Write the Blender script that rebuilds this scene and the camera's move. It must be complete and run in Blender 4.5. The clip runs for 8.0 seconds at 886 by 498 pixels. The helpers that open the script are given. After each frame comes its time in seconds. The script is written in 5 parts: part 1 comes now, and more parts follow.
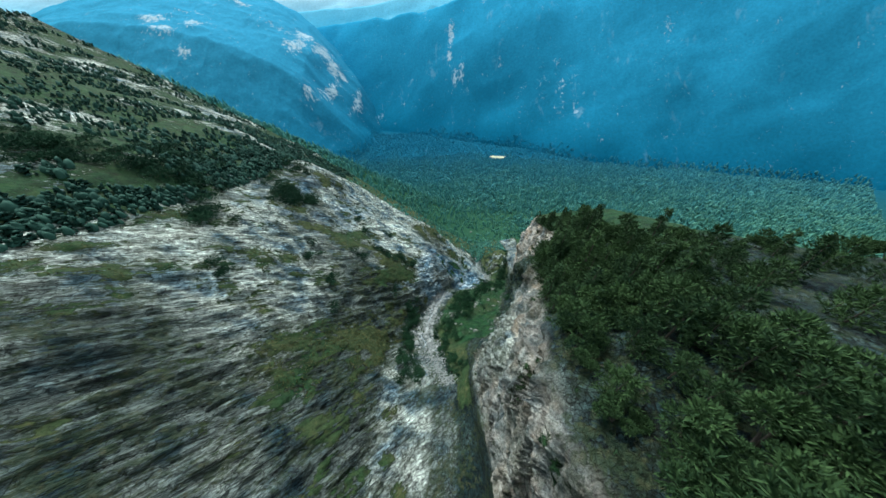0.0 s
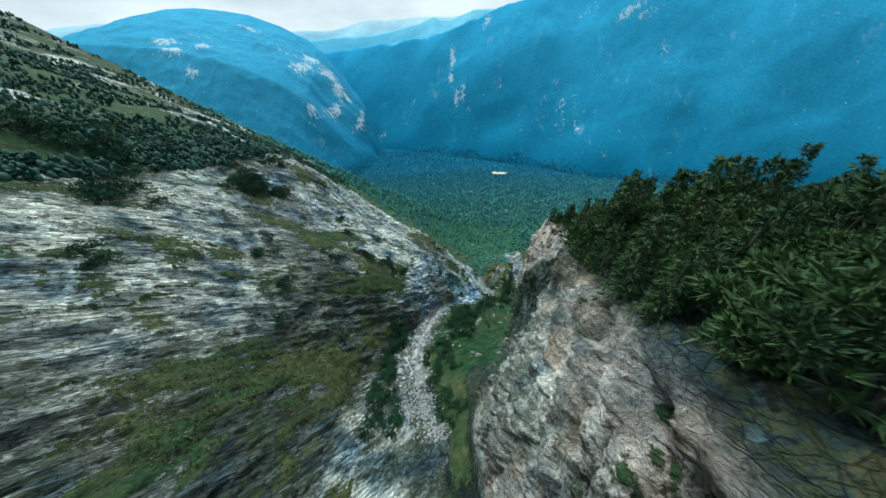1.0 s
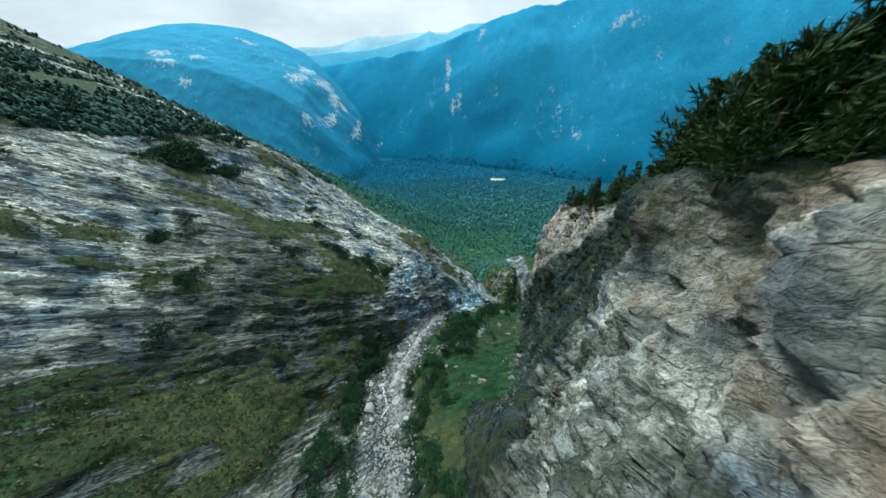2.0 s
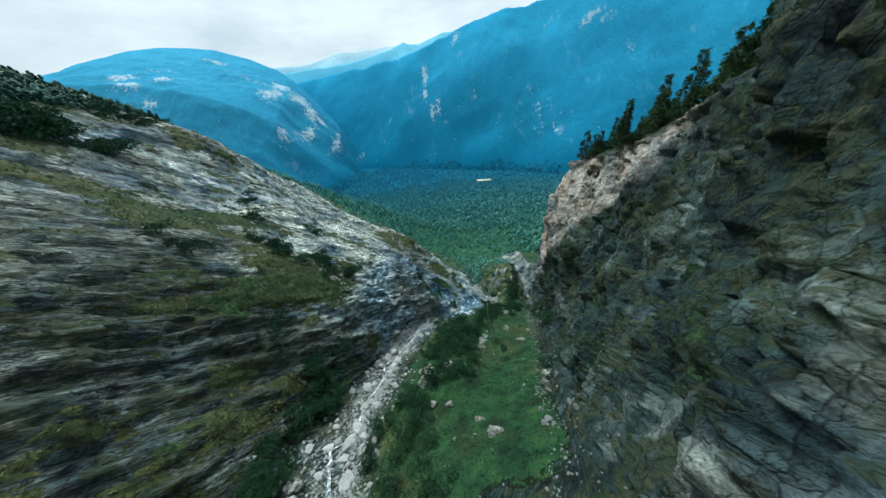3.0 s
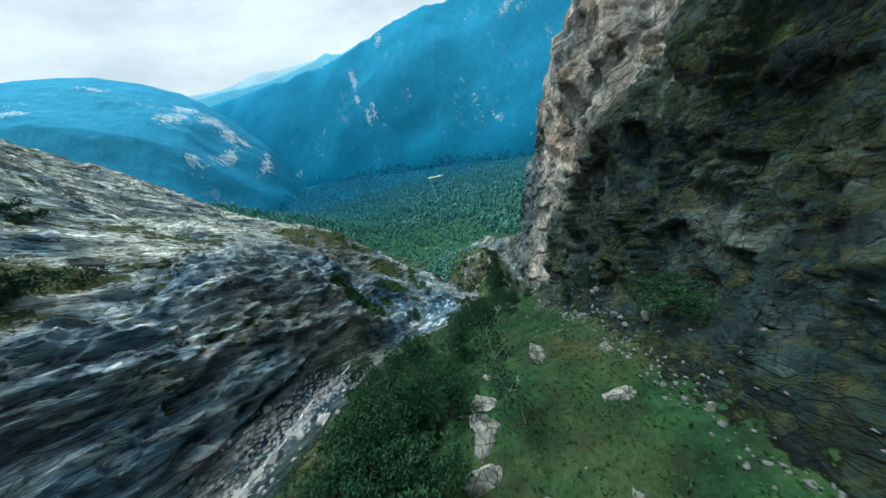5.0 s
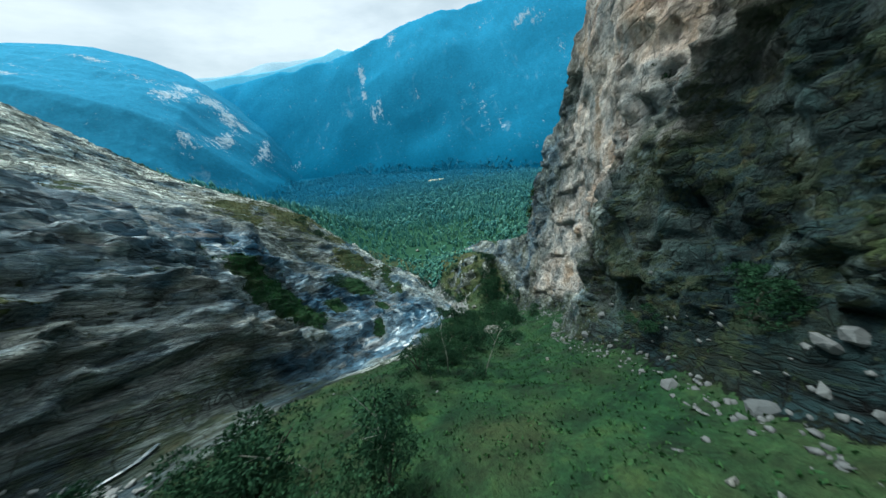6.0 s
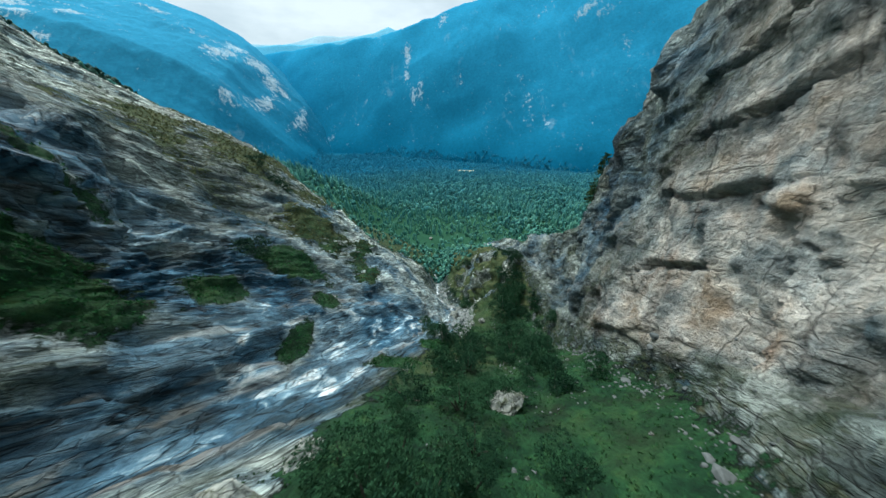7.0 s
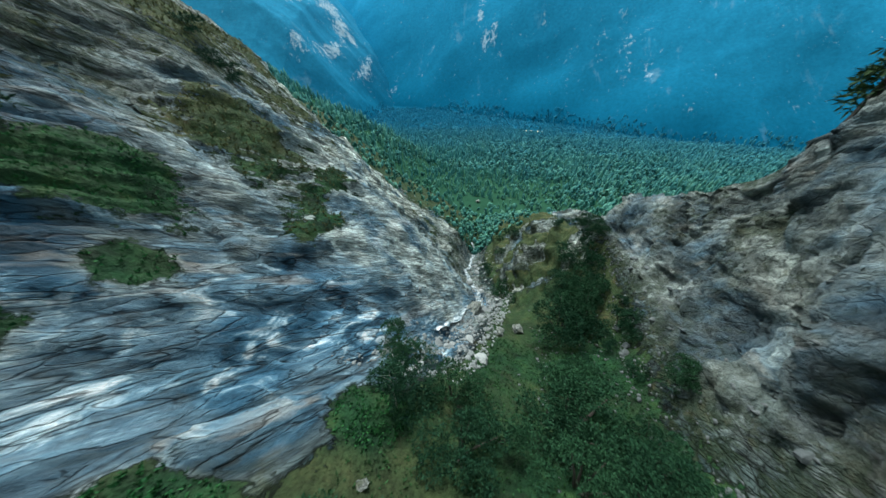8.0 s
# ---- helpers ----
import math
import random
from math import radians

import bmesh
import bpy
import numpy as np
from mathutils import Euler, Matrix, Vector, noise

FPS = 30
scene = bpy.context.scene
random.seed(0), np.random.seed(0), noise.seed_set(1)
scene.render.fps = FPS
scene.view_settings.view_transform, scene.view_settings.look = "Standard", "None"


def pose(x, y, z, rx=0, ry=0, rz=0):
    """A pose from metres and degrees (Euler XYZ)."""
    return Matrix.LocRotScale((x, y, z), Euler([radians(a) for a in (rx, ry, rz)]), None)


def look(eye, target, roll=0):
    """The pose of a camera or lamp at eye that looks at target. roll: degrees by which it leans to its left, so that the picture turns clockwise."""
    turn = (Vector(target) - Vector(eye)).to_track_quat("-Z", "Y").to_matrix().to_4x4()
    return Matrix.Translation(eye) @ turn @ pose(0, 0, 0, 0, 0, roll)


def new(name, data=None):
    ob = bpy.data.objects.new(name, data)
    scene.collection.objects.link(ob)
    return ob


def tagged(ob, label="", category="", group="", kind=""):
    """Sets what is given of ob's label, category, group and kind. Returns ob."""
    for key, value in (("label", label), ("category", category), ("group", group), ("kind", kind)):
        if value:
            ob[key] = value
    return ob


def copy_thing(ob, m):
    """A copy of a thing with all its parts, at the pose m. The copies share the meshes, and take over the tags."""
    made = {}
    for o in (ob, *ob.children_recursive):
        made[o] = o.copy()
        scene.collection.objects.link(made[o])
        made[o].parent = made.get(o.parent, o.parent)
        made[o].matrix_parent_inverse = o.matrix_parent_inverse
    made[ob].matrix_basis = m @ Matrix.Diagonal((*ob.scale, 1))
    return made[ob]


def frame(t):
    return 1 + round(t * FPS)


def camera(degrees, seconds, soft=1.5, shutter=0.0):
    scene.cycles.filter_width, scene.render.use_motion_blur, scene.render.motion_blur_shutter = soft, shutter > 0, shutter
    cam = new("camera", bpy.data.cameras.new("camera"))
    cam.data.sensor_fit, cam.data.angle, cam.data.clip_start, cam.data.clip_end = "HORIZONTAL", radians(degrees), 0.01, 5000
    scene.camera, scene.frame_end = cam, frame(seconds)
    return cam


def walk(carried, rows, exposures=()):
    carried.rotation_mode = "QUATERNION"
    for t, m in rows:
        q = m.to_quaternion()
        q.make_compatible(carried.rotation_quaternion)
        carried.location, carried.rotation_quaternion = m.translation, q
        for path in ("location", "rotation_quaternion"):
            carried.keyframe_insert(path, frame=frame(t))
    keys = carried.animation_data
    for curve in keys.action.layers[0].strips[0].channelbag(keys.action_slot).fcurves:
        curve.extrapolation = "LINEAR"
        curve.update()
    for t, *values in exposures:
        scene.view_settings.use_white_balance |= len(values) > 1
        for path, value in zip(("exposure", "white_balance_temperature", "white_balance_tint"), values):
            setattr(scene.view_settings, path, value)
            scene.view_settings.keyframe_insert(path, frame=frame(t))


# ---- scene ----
cam = camera(119.6, 8.0, shutter=0.1)
PATH = [
    (0, (0.0, 0.0, 360.0), (0.0, 1.532, 358.714), -0.0),
    (0.5, (1.787, 7.63, 347.904), (1.777, 9.214, 346.683), -0.2),
    (1, (3.745, 17.021, 335.024), (3.728, 18.643, 333.854), -0.2),
    (1.5, (5.438, 25.977, 323.478), (5.417, 27.625, 322.344), -0.4),
    (1.7, (6.05, 29.873, 318.874), (6.031, 31.527, 317.75), -0.5),
    (2.8, (9.737, 51.675, 291.643), (9.771, 53.381, 290.598), -3.7),
    (3, (10.658, 55.979, 287.339), (10.706, 57.683, 286.292), -4.9),
    (3.5, (12.309, 66.097, 275.89), (12.418, 67.804, 274.854), -7.6),
    (4, (14.393, 77.325, 264.274), (14.577, 79.028, 263.241), -10.4),
    (4.5, (16.752, 87.819, 254.167), (17.001, 89.514, 253.133), -11.9),
    (5, (19.985, 99.261, 243.984), (20.296, 100.948, 242.955), -11.5),
    (5.2, (21.313, 103.534, 240.103), (21.649, 105.222, 239.083), -10.7),
    (6.3, (30.269, 126.046, 219.853), (30.603, 127.757, 218.874), -3.7),
    (6.5, (32.22, 131.6, 215.462), (32.533, 133.318, 214.486), -2.3),
    (7, (37.472, 146.46, 204.674), (37.671, 148.17, 203.655), 0.6),
    (7.5, (41.978, 159.631, 194.891), (42.01, 161.294, 193.781), 1.3),
    (8, (46.393, 173.536, 184.619), (46.206, 175.102, 183.388), 0.2),
]
walk(cam, [(t, look(eye, target, roll)) for t, eye, target, roll in PATH], [(0, 0.3, 5900, 1), (8, 0.3, 5900, 1)])

# ---------------------------------------------------------------- light
SUN_ELEVATION, SUN_AZIMUTH = 54.0, -25.0  # degrees; azimuth from +y towards +x


def make_world():
    world = bpy.data.worlds.new("overcast_sky")
    world.use_nodes = True
    nt = world.node_tree
    nt.nodes.clear()
    out = nt.nodes.new("ShaderNodeOutputWorld")
    bg = nt.nodes.new("ShaderNodeBackground")
    sky = nt.nodes.new("ShaderNodeTexSky")
    sky.sky_type = "NISHITA"
    sky.sun_disc = False
    sky.sun_elevation = radians(SUN_ELEVATION)
    sky.sun_rotation = radians(SUN_AZIMUTH)
    coord = nt.nodes.new("ShaderNodeTexCoord")
    stretch = nt.nodes.new("ShaderNodeMapping")
    stretch.inputs["Scale"].default_value = (1.0, 1.0, 3.2)
    clouds = nt.nodes.new("ShaderNodeTexNoise")
    clouds.inputs["Scale"].default_value = 3.4
    clouds.inputs["Detail"].default_value = 7
    clouds.inputs["Roughness"].default_value = 0.55
    ramp = nt.nodes.new("ShaderNodeValToRGB")
    ramp.color_ramp.elements[0].position = 0.34
    ramp.color_ramp.elements[0].color = (0.66, 0.72, 0.76, 1)
    ramp.color_ramp.elements[1].position = 0.62
    ramp.color_ramp.elements[1].color = (0.93, 0.965, 0.98, 1)
    dim = nt.nodes.new("ShaderNodeMix")
    dim.data_type = "RGBA"
    dim.blend_type = "MULTIPLY"
    dim.inputs["Factor"].default_value = 1.0
    dim.inputs["B"].default_value = (0.1, 0.1, 0.1, 1)
    mix = nt.nodes.new("ShaderNodeMix")
    mix.data_type = "RGBA"
    mix.inputs["Factor"].default_value = 0.9
    nt.links.new(coord.outputs["Generated"], stretch.inputs["Vector"])
    nt.links.new(stretch.outputs["Vector"], clouds.inputs["Vector"])
    nt.links.new(clouds.outputs["Fac"], ramp.inputs["Fac"])
    nt.links.new(sky.outputs["Color"], dim.inputs["A"])
    nt.links.new(dim.outputs["Result"], mix.inputs["A"])
    nt.links.new(ramp.outputs["Color"], mix.inputs["B"])
    nt.links.new(mix.outputs["Result"], bg.inputs["Color"])
    bg.inputs["Strength"].default_value = SKY_STRENGTH
    nt.links.new(bg.outputs["Background"], out.inputs["Surface"])
    scene.world = world


SKY_STRENGTH = 0.85
make_world()
sun = bpy.data.lights.new("sun", "SUN")
sun.energy, sun.angle, sun.color = 3.7, radians(24), (1.0, 0.95, 0.88)
sun_ob = new("sun", sun)
_el, _az = radians(SUN_ELEVATION), radians(SUN_AZIMUTH)
sun_ob.matrix_world = look((0, 0, 0), (-math.sin(_az) * math.cos(_el), -math.cos(_az) * math.cos(_el), -math.sin(_el)))


# ---------------------------------------------------------------- noise on arrays
def _hash(ix, iy, iz, seed):
    h = (ix.astype(np.int64) * 374761393 + iy.astype(np.int64) * 668265263 + iz.astype(np.int64) * 2147483647 + seed * 974711) & 0xFFFFFFFF
    h = ((h ^ (h >> 13)) * 1274126177) & 0xFFFFFFFF
    h = (h ^ (h >> 16)) & 0xFFFFFFFF
    return h / 4294967295.0 * 2 - 1


def vnoise(p, seed=0):
    """Smooth value noise in [-1, 1] at the points p (n, 3)."""
    i = np.floor(p).astype(np.int64)
    f = p - i
    f = f * f * f * (f * (f * 6 - 15) + 10)
    r = 0
    for dx in (0, 1):
        wx = f[:, 0] if dx else 1 - f[:, 0]
        for dy in (0, 1):
            wy = f[:, 1] if dy else 1 - f[:, 1]
            for dz in (0, 1):
                wz = f[:, 2] if dz else 1 - f[:, 2]
                r = r + wx * wy * wz * _hash(i[:, 0] + dx, i[:, 1] + dy, i[:, 2] + dz, seed)
    return r


def fbm(p, size, octaves=4, gain=0.5, seed=0):
    r, a, q = 0, 1.0, p / size
    for o in range(octaves):
        r = r + a * vnoise(q + 17.3 * o, seed + o)
        q, a = q * 2.03, a * gain
    return r


def ridged(p, size, octaves=4, gain=0.5, seed=0):
    r, a, q = 0, 1.0, p / size
    for o in range(octaves):
        r = r + a * (1 - 2 * np.abs(vnoise(q + 9.1 * o, seed + o)))
        q, a = q * 2.07, a * gain
    return r


def step(a, b, v):
    s = np.clip((v - a) / (b - a), 0, 1)
    return s * s * (3 - 2 * s)


def terrace(v, sharp=0.75):
    """Steps of one unit with slanting treads."""
    i = np.floor(v)
    f = v - i
    return i + np.where(f < sharp, f / sharp * 0.25, 0.25 + (f - sharp) / (1 - sharp) * 0.75) - v


def facets(q, seed):
    """Broken rock: tilted planes that meet in sharp steps, one to each chance cell; the planes' heights and a shade for each."""
    i = np.floor(q).astype(np.int64)
    best = np.full(len(q), 9e9)
    rel = np.zeros_like(q)
    cell = np.zeros_like(i)
    for dx in (-1, 0, 1):
        for dy in (-1, 0, 1):
            for dz in (-1, 0, 1):
                c = i + np.array([dx, dy, dz])
                r = q - c - 0.5 - 0.45 * np.stack([_hash(c[:, 0], c[:, 1], c[:, 2], seed + k) for k in range(3)], -1)
                d = (r * r).sum(-1)
                near = d < best
                best[near], rel[near], cell[near] = d[near], r[near], c[near]
    tilt = np.stack([_hash(cell[:, 0], cell[:, 1], cell[:, 2], seed + 5 + k) for k in range(3)], -1)
    level = _hash(cell[:, 0], cell[:, 1], cell[:, 2], seed + 9)
    return 0.55 * level + 0.9 * (tilt * rel).sum(-1), _hash(cell[:, 0], cell[:, 1], cell[:, 2], seed + 11)


# ---------------------------------------------------------------- materials
class Nodes:
    def __init__(self, name):
        self.material = bpy.data.materials.new(name)
        self.material.use_nodes = True
        self.tree = self.material.node_tree
        self.bsdf = self.tree.nodes["Principled BSDF"]
        self.place = self.tree.nodes.new("ShaderNodeNewGeometry").outputs["Position"]

    def node(self, kind, **values):
        n = self.tree.nodes.new(kind)
        for key, value in values.items():
            n.inputs[key.replace("_", " ")].default_value = value
        return n

    def link(self, a, b):
        self.tree.links.new(a, b)

    def noise(self, size, detail=5, rough=0.55, vector=None, stretch=None, warp=0.0):
        n = self.node("ShaderNodeTexNoise", Scale=1.0 / size, Detail=detail, Roughness=rough, Distortion=warp)
        v = vector or self.place
        if stretch:
            m = self.node("ShaderNodeMapping")
            m.inputs["Rotation"].default_value = [radians(a) for a in stretch[0]]
            m.inputs["Scale"].default_value = stretch[1]
            self.link(v, m.inputs["Vector"])
            v = m.outputs["Vector"]
        self.link(v, n.inputs["Vector"])
        return n.outputs["Fac"]

    def along(self, length, across, way, up):
        """The place in a frame that runs along way, squeezed to length along it and across elsewhere."""
        w = Vector(way).normalized()
        n = Vector(up) - Vector(up).dot(w) * w
        n.normalize()
        join = self.node("ShaderNodeCombineXYZ")
        for slot, (axis, size) in enumerate(((w, length), (n, across), (w.cross(n), across * 1.6))):
            dot = self.node("ShaderNodeVectorMath")
            dot.operation = "DOT_PRODUCT"
            dot.inputs[1].default_value = axis / size
            self.link(self.place, dot.inputs[0])
            self.link(dot.outputs["Value"], join.inputs[slot])
        return join.outputs["Vector"]

    def cracks(self, vector, size, width):
        """Thin wandering joints: 0 in the joint, 1 elsewhere."""
        n = self.noise(size, 3, 0.45, vector=vector, warp=0.3)
        return self.ramp(self.math("ABSOLUTE", self.math("SUBTRACT", n, 0.5)), (0.0, 0.0), (width, 1.0))

    def blocks(self, vector, jitter=0.5, width=0.05):
        """Broken rock: a chance shade for each block, and the joints between them (0 in the joint)."""
        n = self.node("ShaderNodeTexNoise", Scale=1.1, Detail=3, Roughness=0.55)
        self.link(vector, n.inputs["Vector"])
        shift = self.node("ShaderNodeVectorMath")
        shift.operation = "MULTIPLY_ADD"
        shift.inputs[1].default_value = (jitter, jitter, jitter)
        self.link(n.outputs["Color"], shift.inputs[0])
        self.link(vector, shift.inputs[2])
        cell, edge = self.node("ShaderNodeTexVoronoi", Scale=1.0), self.node("ShaderNodeTexVoronoi", Scale=1.0)
        edge.feature = "DISTANCE_TO_EDGE"
        for v in (cell, edge):
            self.link(shift.outputs["Vector"], v.inputs["Vector"])
        split = self.tree.nodes.new("ShaderNodeSeparateColor")
        self.link(cell.outputs["Color"], split.inputs["Color"])
        return split.outputs["Red"], self.ramp(edge.outputs["Distance"], (0.0, 0.0), (width, 1.0))

    def ramp(self, fac, *stops):
        r = self.node("ShaderNodeValToRGB")
        while len(r.color_ramp.elements) < len(stops):
            r.color_ramp.elements.new(0.5)
        for e, (at, c) in zip(r.color_ramp.elements, stops):
            e.position = at
            e.color = (*c, 1) if isinstance(c, tuple) else (c, c, c, 1)
        self.link(fac, r.inputs["Fac"])
        return r.outputs["Color"]

    def mix(self, fac, a, b, how="MIX"):
        m = self.node("ShaderNodeMix")
        m.data_type, m.blend_type = "RGBA", how
        for value, slot in ((fac, "Factor"), (a, "A"), (b, "B")):
            if isinstance(value, (int, float)):
                m.inputs[slot].default_value = value if slot == "Factor" else (value, value, value, 1)
            elif isinstance(value, tuple):
                m.inputs[slot].default_value = (*value, 1)
            else:
                self.link(value, m.inputs[slot])
        return m.outputs["Result"]

    def math(self, how, a, b=0.0):
        m = self.node("ShaderNodeMath")
        m.operation = how
        for value, slot in ((a, 0), (b, 1)):
            if isinstance(value, (int, float)):
                m.inputs[slot].default_value = value
            else:
                self.link(value, m.inputs[slot])
        return m.outputs["Value"]

    def attribute(self, name):
        a = self.tree.nodes.new("ShaderNodeAttribute")
        a.attribute_name = name
        return a.outputs["Fac"]

    def random(self):
        return self.tree.nodes.new("ShaderNodeObjectInfo").outputs["Random"]

    def island(self):
        return self.tree.nodes.new("ShaderNodeNewGeometry").outputs["Random Per Island"]

    def bump(self, height, strength, distance):
        b = self.node("ShaderNodeBump", Strength=strength, Distance=distance)
        self.link(height, b.inputs["Height"])
        self.link(b.outputs["Normal"], self.bsdf.inputs["Normal"])

    def finish(self, color, rough=0.85, spec=0.3):
        if isinstance(color, tuple):
            self.bsdf.inputs["Base Color"].default_value = (*color, 1)
        else:
            self.link(color, self.bsdf.inputs["Base Color"])
        if isinstance(rough, (int, float)):
            self.bsdf.inputs["Roughness"].default_value = rough
        else:
            self.link(rough, self.bsdf.inputs["Roughness"])
        self.bsdf.inputs["Specular IOR Level"].default_value = spec
        return self.material


def ground_material():
    m = Nodes("mountain_ground")
    grass, pale, warm, wet_sheen = (m.attribute(n) for n in ("grass", "pale", "warm", "wet_sheen"))
    way, up = (0.5, 0.65, -0.58), (-0.5, 0.2, 0.8)
    strata = m.noise(1.0, 5, 0.55, vector=m.along(6.0, 0.9, way, up), warp=0.4)
    fine = m.noise(0.4, 4, 0.6, vector=m.along(5.0, 0.9, way, up))
    beds = m.math("MINIMUM", m.cracks(m.along(14.0, 1.3, way, up), 1.0, 0.04), m.cracks(m.along(6.0, 4.0, (0.75, -0.55, 0.0), up), 1.0, 0.010))
    down, out = (0.5, 0.7, -0.5), (-0.5, 0.2, 0.8)
    flow = m.noise(1.0, 7, 0.62, vector=m.along(6.0, 2.6, down, out), warp=1.0)
    runs = m.cracks(m.along(14.0, 2.2, down, out), 1.0, 0.022)
    blotch = m.noise(6.0, 6, 0.62)
    patch = m.noise(9.0, 5, 0.55, vector=m.place, stretch=((0, 0, 20), (0.6, 1.0, 1.0)))
    speck = m.noise(0.6, 6, 0.78)
    broad = m.noise(22.0, 4, 0.55)
    upright = m.along(9.0, 3.0, (0.1, 0.35, 0.9), (0.2, 1, 0))
    level = m.along(14.0, 3.5, (0.1, 0.86, -0.5), (0.1, 0.5, 0.86))
    joints = m.math("MINIMUM", m.cracks(upright, 3.2, 0.006), m.cracks(level, 2.2, 0.008))
    lines = m.mix(wet_sheen, m.mix(m.attribute("cliff"), beds, joints), runs)
    plate, plate_joint = m.blocks(m.along(8.0, 0.6, way, up), 0.7, 0.06)
    chip, chip_joint = m.blocks(m.along(2.6, 0.24, way, up), 0.6, 0.07)
    sheet, sheet_joint = m.blocks(m.along(6.5, 1.3, down, out), 0.8, 0.035)
    wall, wall_joint = m.blocks(m.along(4.2, 1.5, (0.15, 0.55, 0.8), (0.2, 1, 0)), 0.9, 0.035)
    shard, shard_joint = m.blocks(m.along(1.1, 0.42, (0.15, 0.55, 0.8), (0.2, 1, 0)), 0.8, 0.05)
    buttress, buttress_joint = m.blocks(m.along(11.0, 2.4, (0.1, 0.86, -0.5), (0.1, 0.5, 0.86)), 0.9, 0.012)
    block = m.mix(wet_sheen, m.mix(m.attribute("cliff"), plate, m.mix(warm, wall, buttress)), sheet)
    splinter = m.mix(m.attribute("cliff"), chip, shard)
    gaps = m.mix(wet_sheen, m.mix(m.attribute("cliff"), plate_joint, m.mix(warm, wall_joint, buttress_joint)), sheet_joint)
    small_gaps = m.mix(m.attribute("cliff"), chip_joint, shard_joint)
    tone = m.attribute("tone")
    chips = m.noise(0.9, 5, 0.62, warp=0.8)
    # dark rock, with the shade on the right cliff worked into its tone
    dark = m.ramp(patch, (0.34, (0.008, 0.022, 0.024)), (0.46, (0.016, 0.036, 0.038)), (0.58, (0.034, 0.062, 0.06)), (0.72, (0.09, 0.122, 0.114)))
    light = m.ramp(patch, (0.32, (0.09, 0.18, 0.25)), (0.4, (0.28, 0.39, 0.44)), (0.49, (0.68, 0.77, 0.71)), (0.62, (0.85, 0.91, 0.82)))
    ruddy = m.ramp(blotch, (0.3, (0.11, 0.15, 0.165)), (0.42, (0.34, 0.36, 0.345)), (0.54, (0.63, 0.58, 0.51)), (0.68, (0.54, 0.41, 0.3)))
    ruddy = m.mix(0.4, ruddy, m.ramp(m.noise(1.0, 6, 0.6, vector=m.along(8.0, 1.6, (0.12, 0.3, 0.95), (0, 1, 0)), warp=0.5), (0.32, 0.35), (0.52, 1.0)), "MULTIPLY")
    rust = m.noise(1.0, 4, 0.6, vector=m.along(16.0, 5.0, (0.1, 0.25, 0.95), (0, 1, 0)), warp=0.3)
    ruddy = m.mix(m.math("MULTIPLY", m.ramp(rust, (0.56, 0.0), (0.7, 1.0)), 0.55), ruddy, (0.4, 0.21, 0.1))
    # facets of high chance tone come out paler on the cliff
    facet_pale = m.math("MULTIPLY", m.math("MULTIPLY", m.math("SUBTRACT", tone, 0.6), m.attribute("cliff")), 0.28)
    shown = m.math("MINIMUM", m.math("MAXIMUM", m.math("ADD", pale, facet_pale), 0.0), 1.0)
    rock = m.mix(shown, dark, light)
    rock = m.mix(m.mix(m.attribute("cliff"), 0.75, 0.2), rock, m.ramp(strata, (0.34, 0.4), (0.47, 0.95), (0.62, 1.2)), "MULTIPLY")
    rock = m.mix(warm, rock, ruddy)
    rock = m.mix(0.8, rock, m.ramp(tone, (0.0, 0.5), (0.5, 1.0), (1.0, 1.4)), "MULTIPLY")
    rock = m.mix(0.4, rock, m.ramp(speck, (0.36, 0.35), (0.5, 1.0), (0.62, 1.25)), "MULTIPLY")
    pits = m.ramp(chips, (0.36, 0.22), (0.46, 1.0), (0.6, 1.05), (0.7, 1.5))
    rock = m.mix(m.math("MULTIPLY", m.attribute("cliff"), m.mix(warm, 0.6, 0.15)), rock, pits, "MULTIPLY")
    rock = m.mix(m.mix(warm, 0.65, 0.3), rock, m.ramp(block, (0.0, 0.55), (0.4, 1.15), (1.0, 1.7)), "MULTIPLY")
    rock = m.mix(m.mix(warm, 0.4, 0.15), rock, m.ramp(splinter, (0.0, 0.6), (0.4, 1.15), (1.0, 1.7)), "MULTIPLY")
    slates = m.ramp(m.noise(1.0, 4, 0.6, vector=m.along(2.6, 0.42, way, up), warp=0.5), (0.38, 0.25), (0.47, 1.0), (0.6, 1.05), (0.7, 1.4))
    rock = m.mix(m.math("MULTIPLY", m.math("SUBTRACT", 1.0, m.attribute("cliff")), 0.35), rock, slates, "MULTIPLY")
    # paints the water's white-blue sheen as colour, brighter where the rock is pale
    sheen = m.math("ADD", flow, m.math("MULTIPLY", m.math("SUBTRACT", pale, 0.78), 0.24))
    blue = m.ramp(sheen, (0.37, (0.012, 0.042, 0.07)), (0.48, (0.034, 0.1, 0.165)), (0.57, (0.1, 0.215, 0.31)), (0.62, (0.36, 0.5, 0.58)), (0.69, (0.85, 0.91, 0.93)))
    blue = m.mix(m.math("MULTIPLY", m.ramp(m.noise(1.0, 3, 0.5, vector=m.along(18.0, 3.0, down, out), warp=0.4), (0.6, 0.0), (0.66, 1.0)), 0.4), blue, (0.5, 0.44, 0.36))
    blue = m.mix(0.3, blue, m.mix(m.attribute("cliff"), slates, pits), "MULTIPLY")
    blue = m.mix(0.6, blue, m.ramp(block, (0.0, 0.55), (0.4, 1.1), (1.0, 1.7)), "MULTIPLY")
    rock = m.mix(wet_sheen, rock, blue)
    rock = m.mix(m.mix(m.attribute("cliff"), 0.9, m.mix(warm, 0.12, 0.75)), rock, m.ramp(lines, (0.0, 0.14), (1.0, 1.0)), "MULTIPLY")
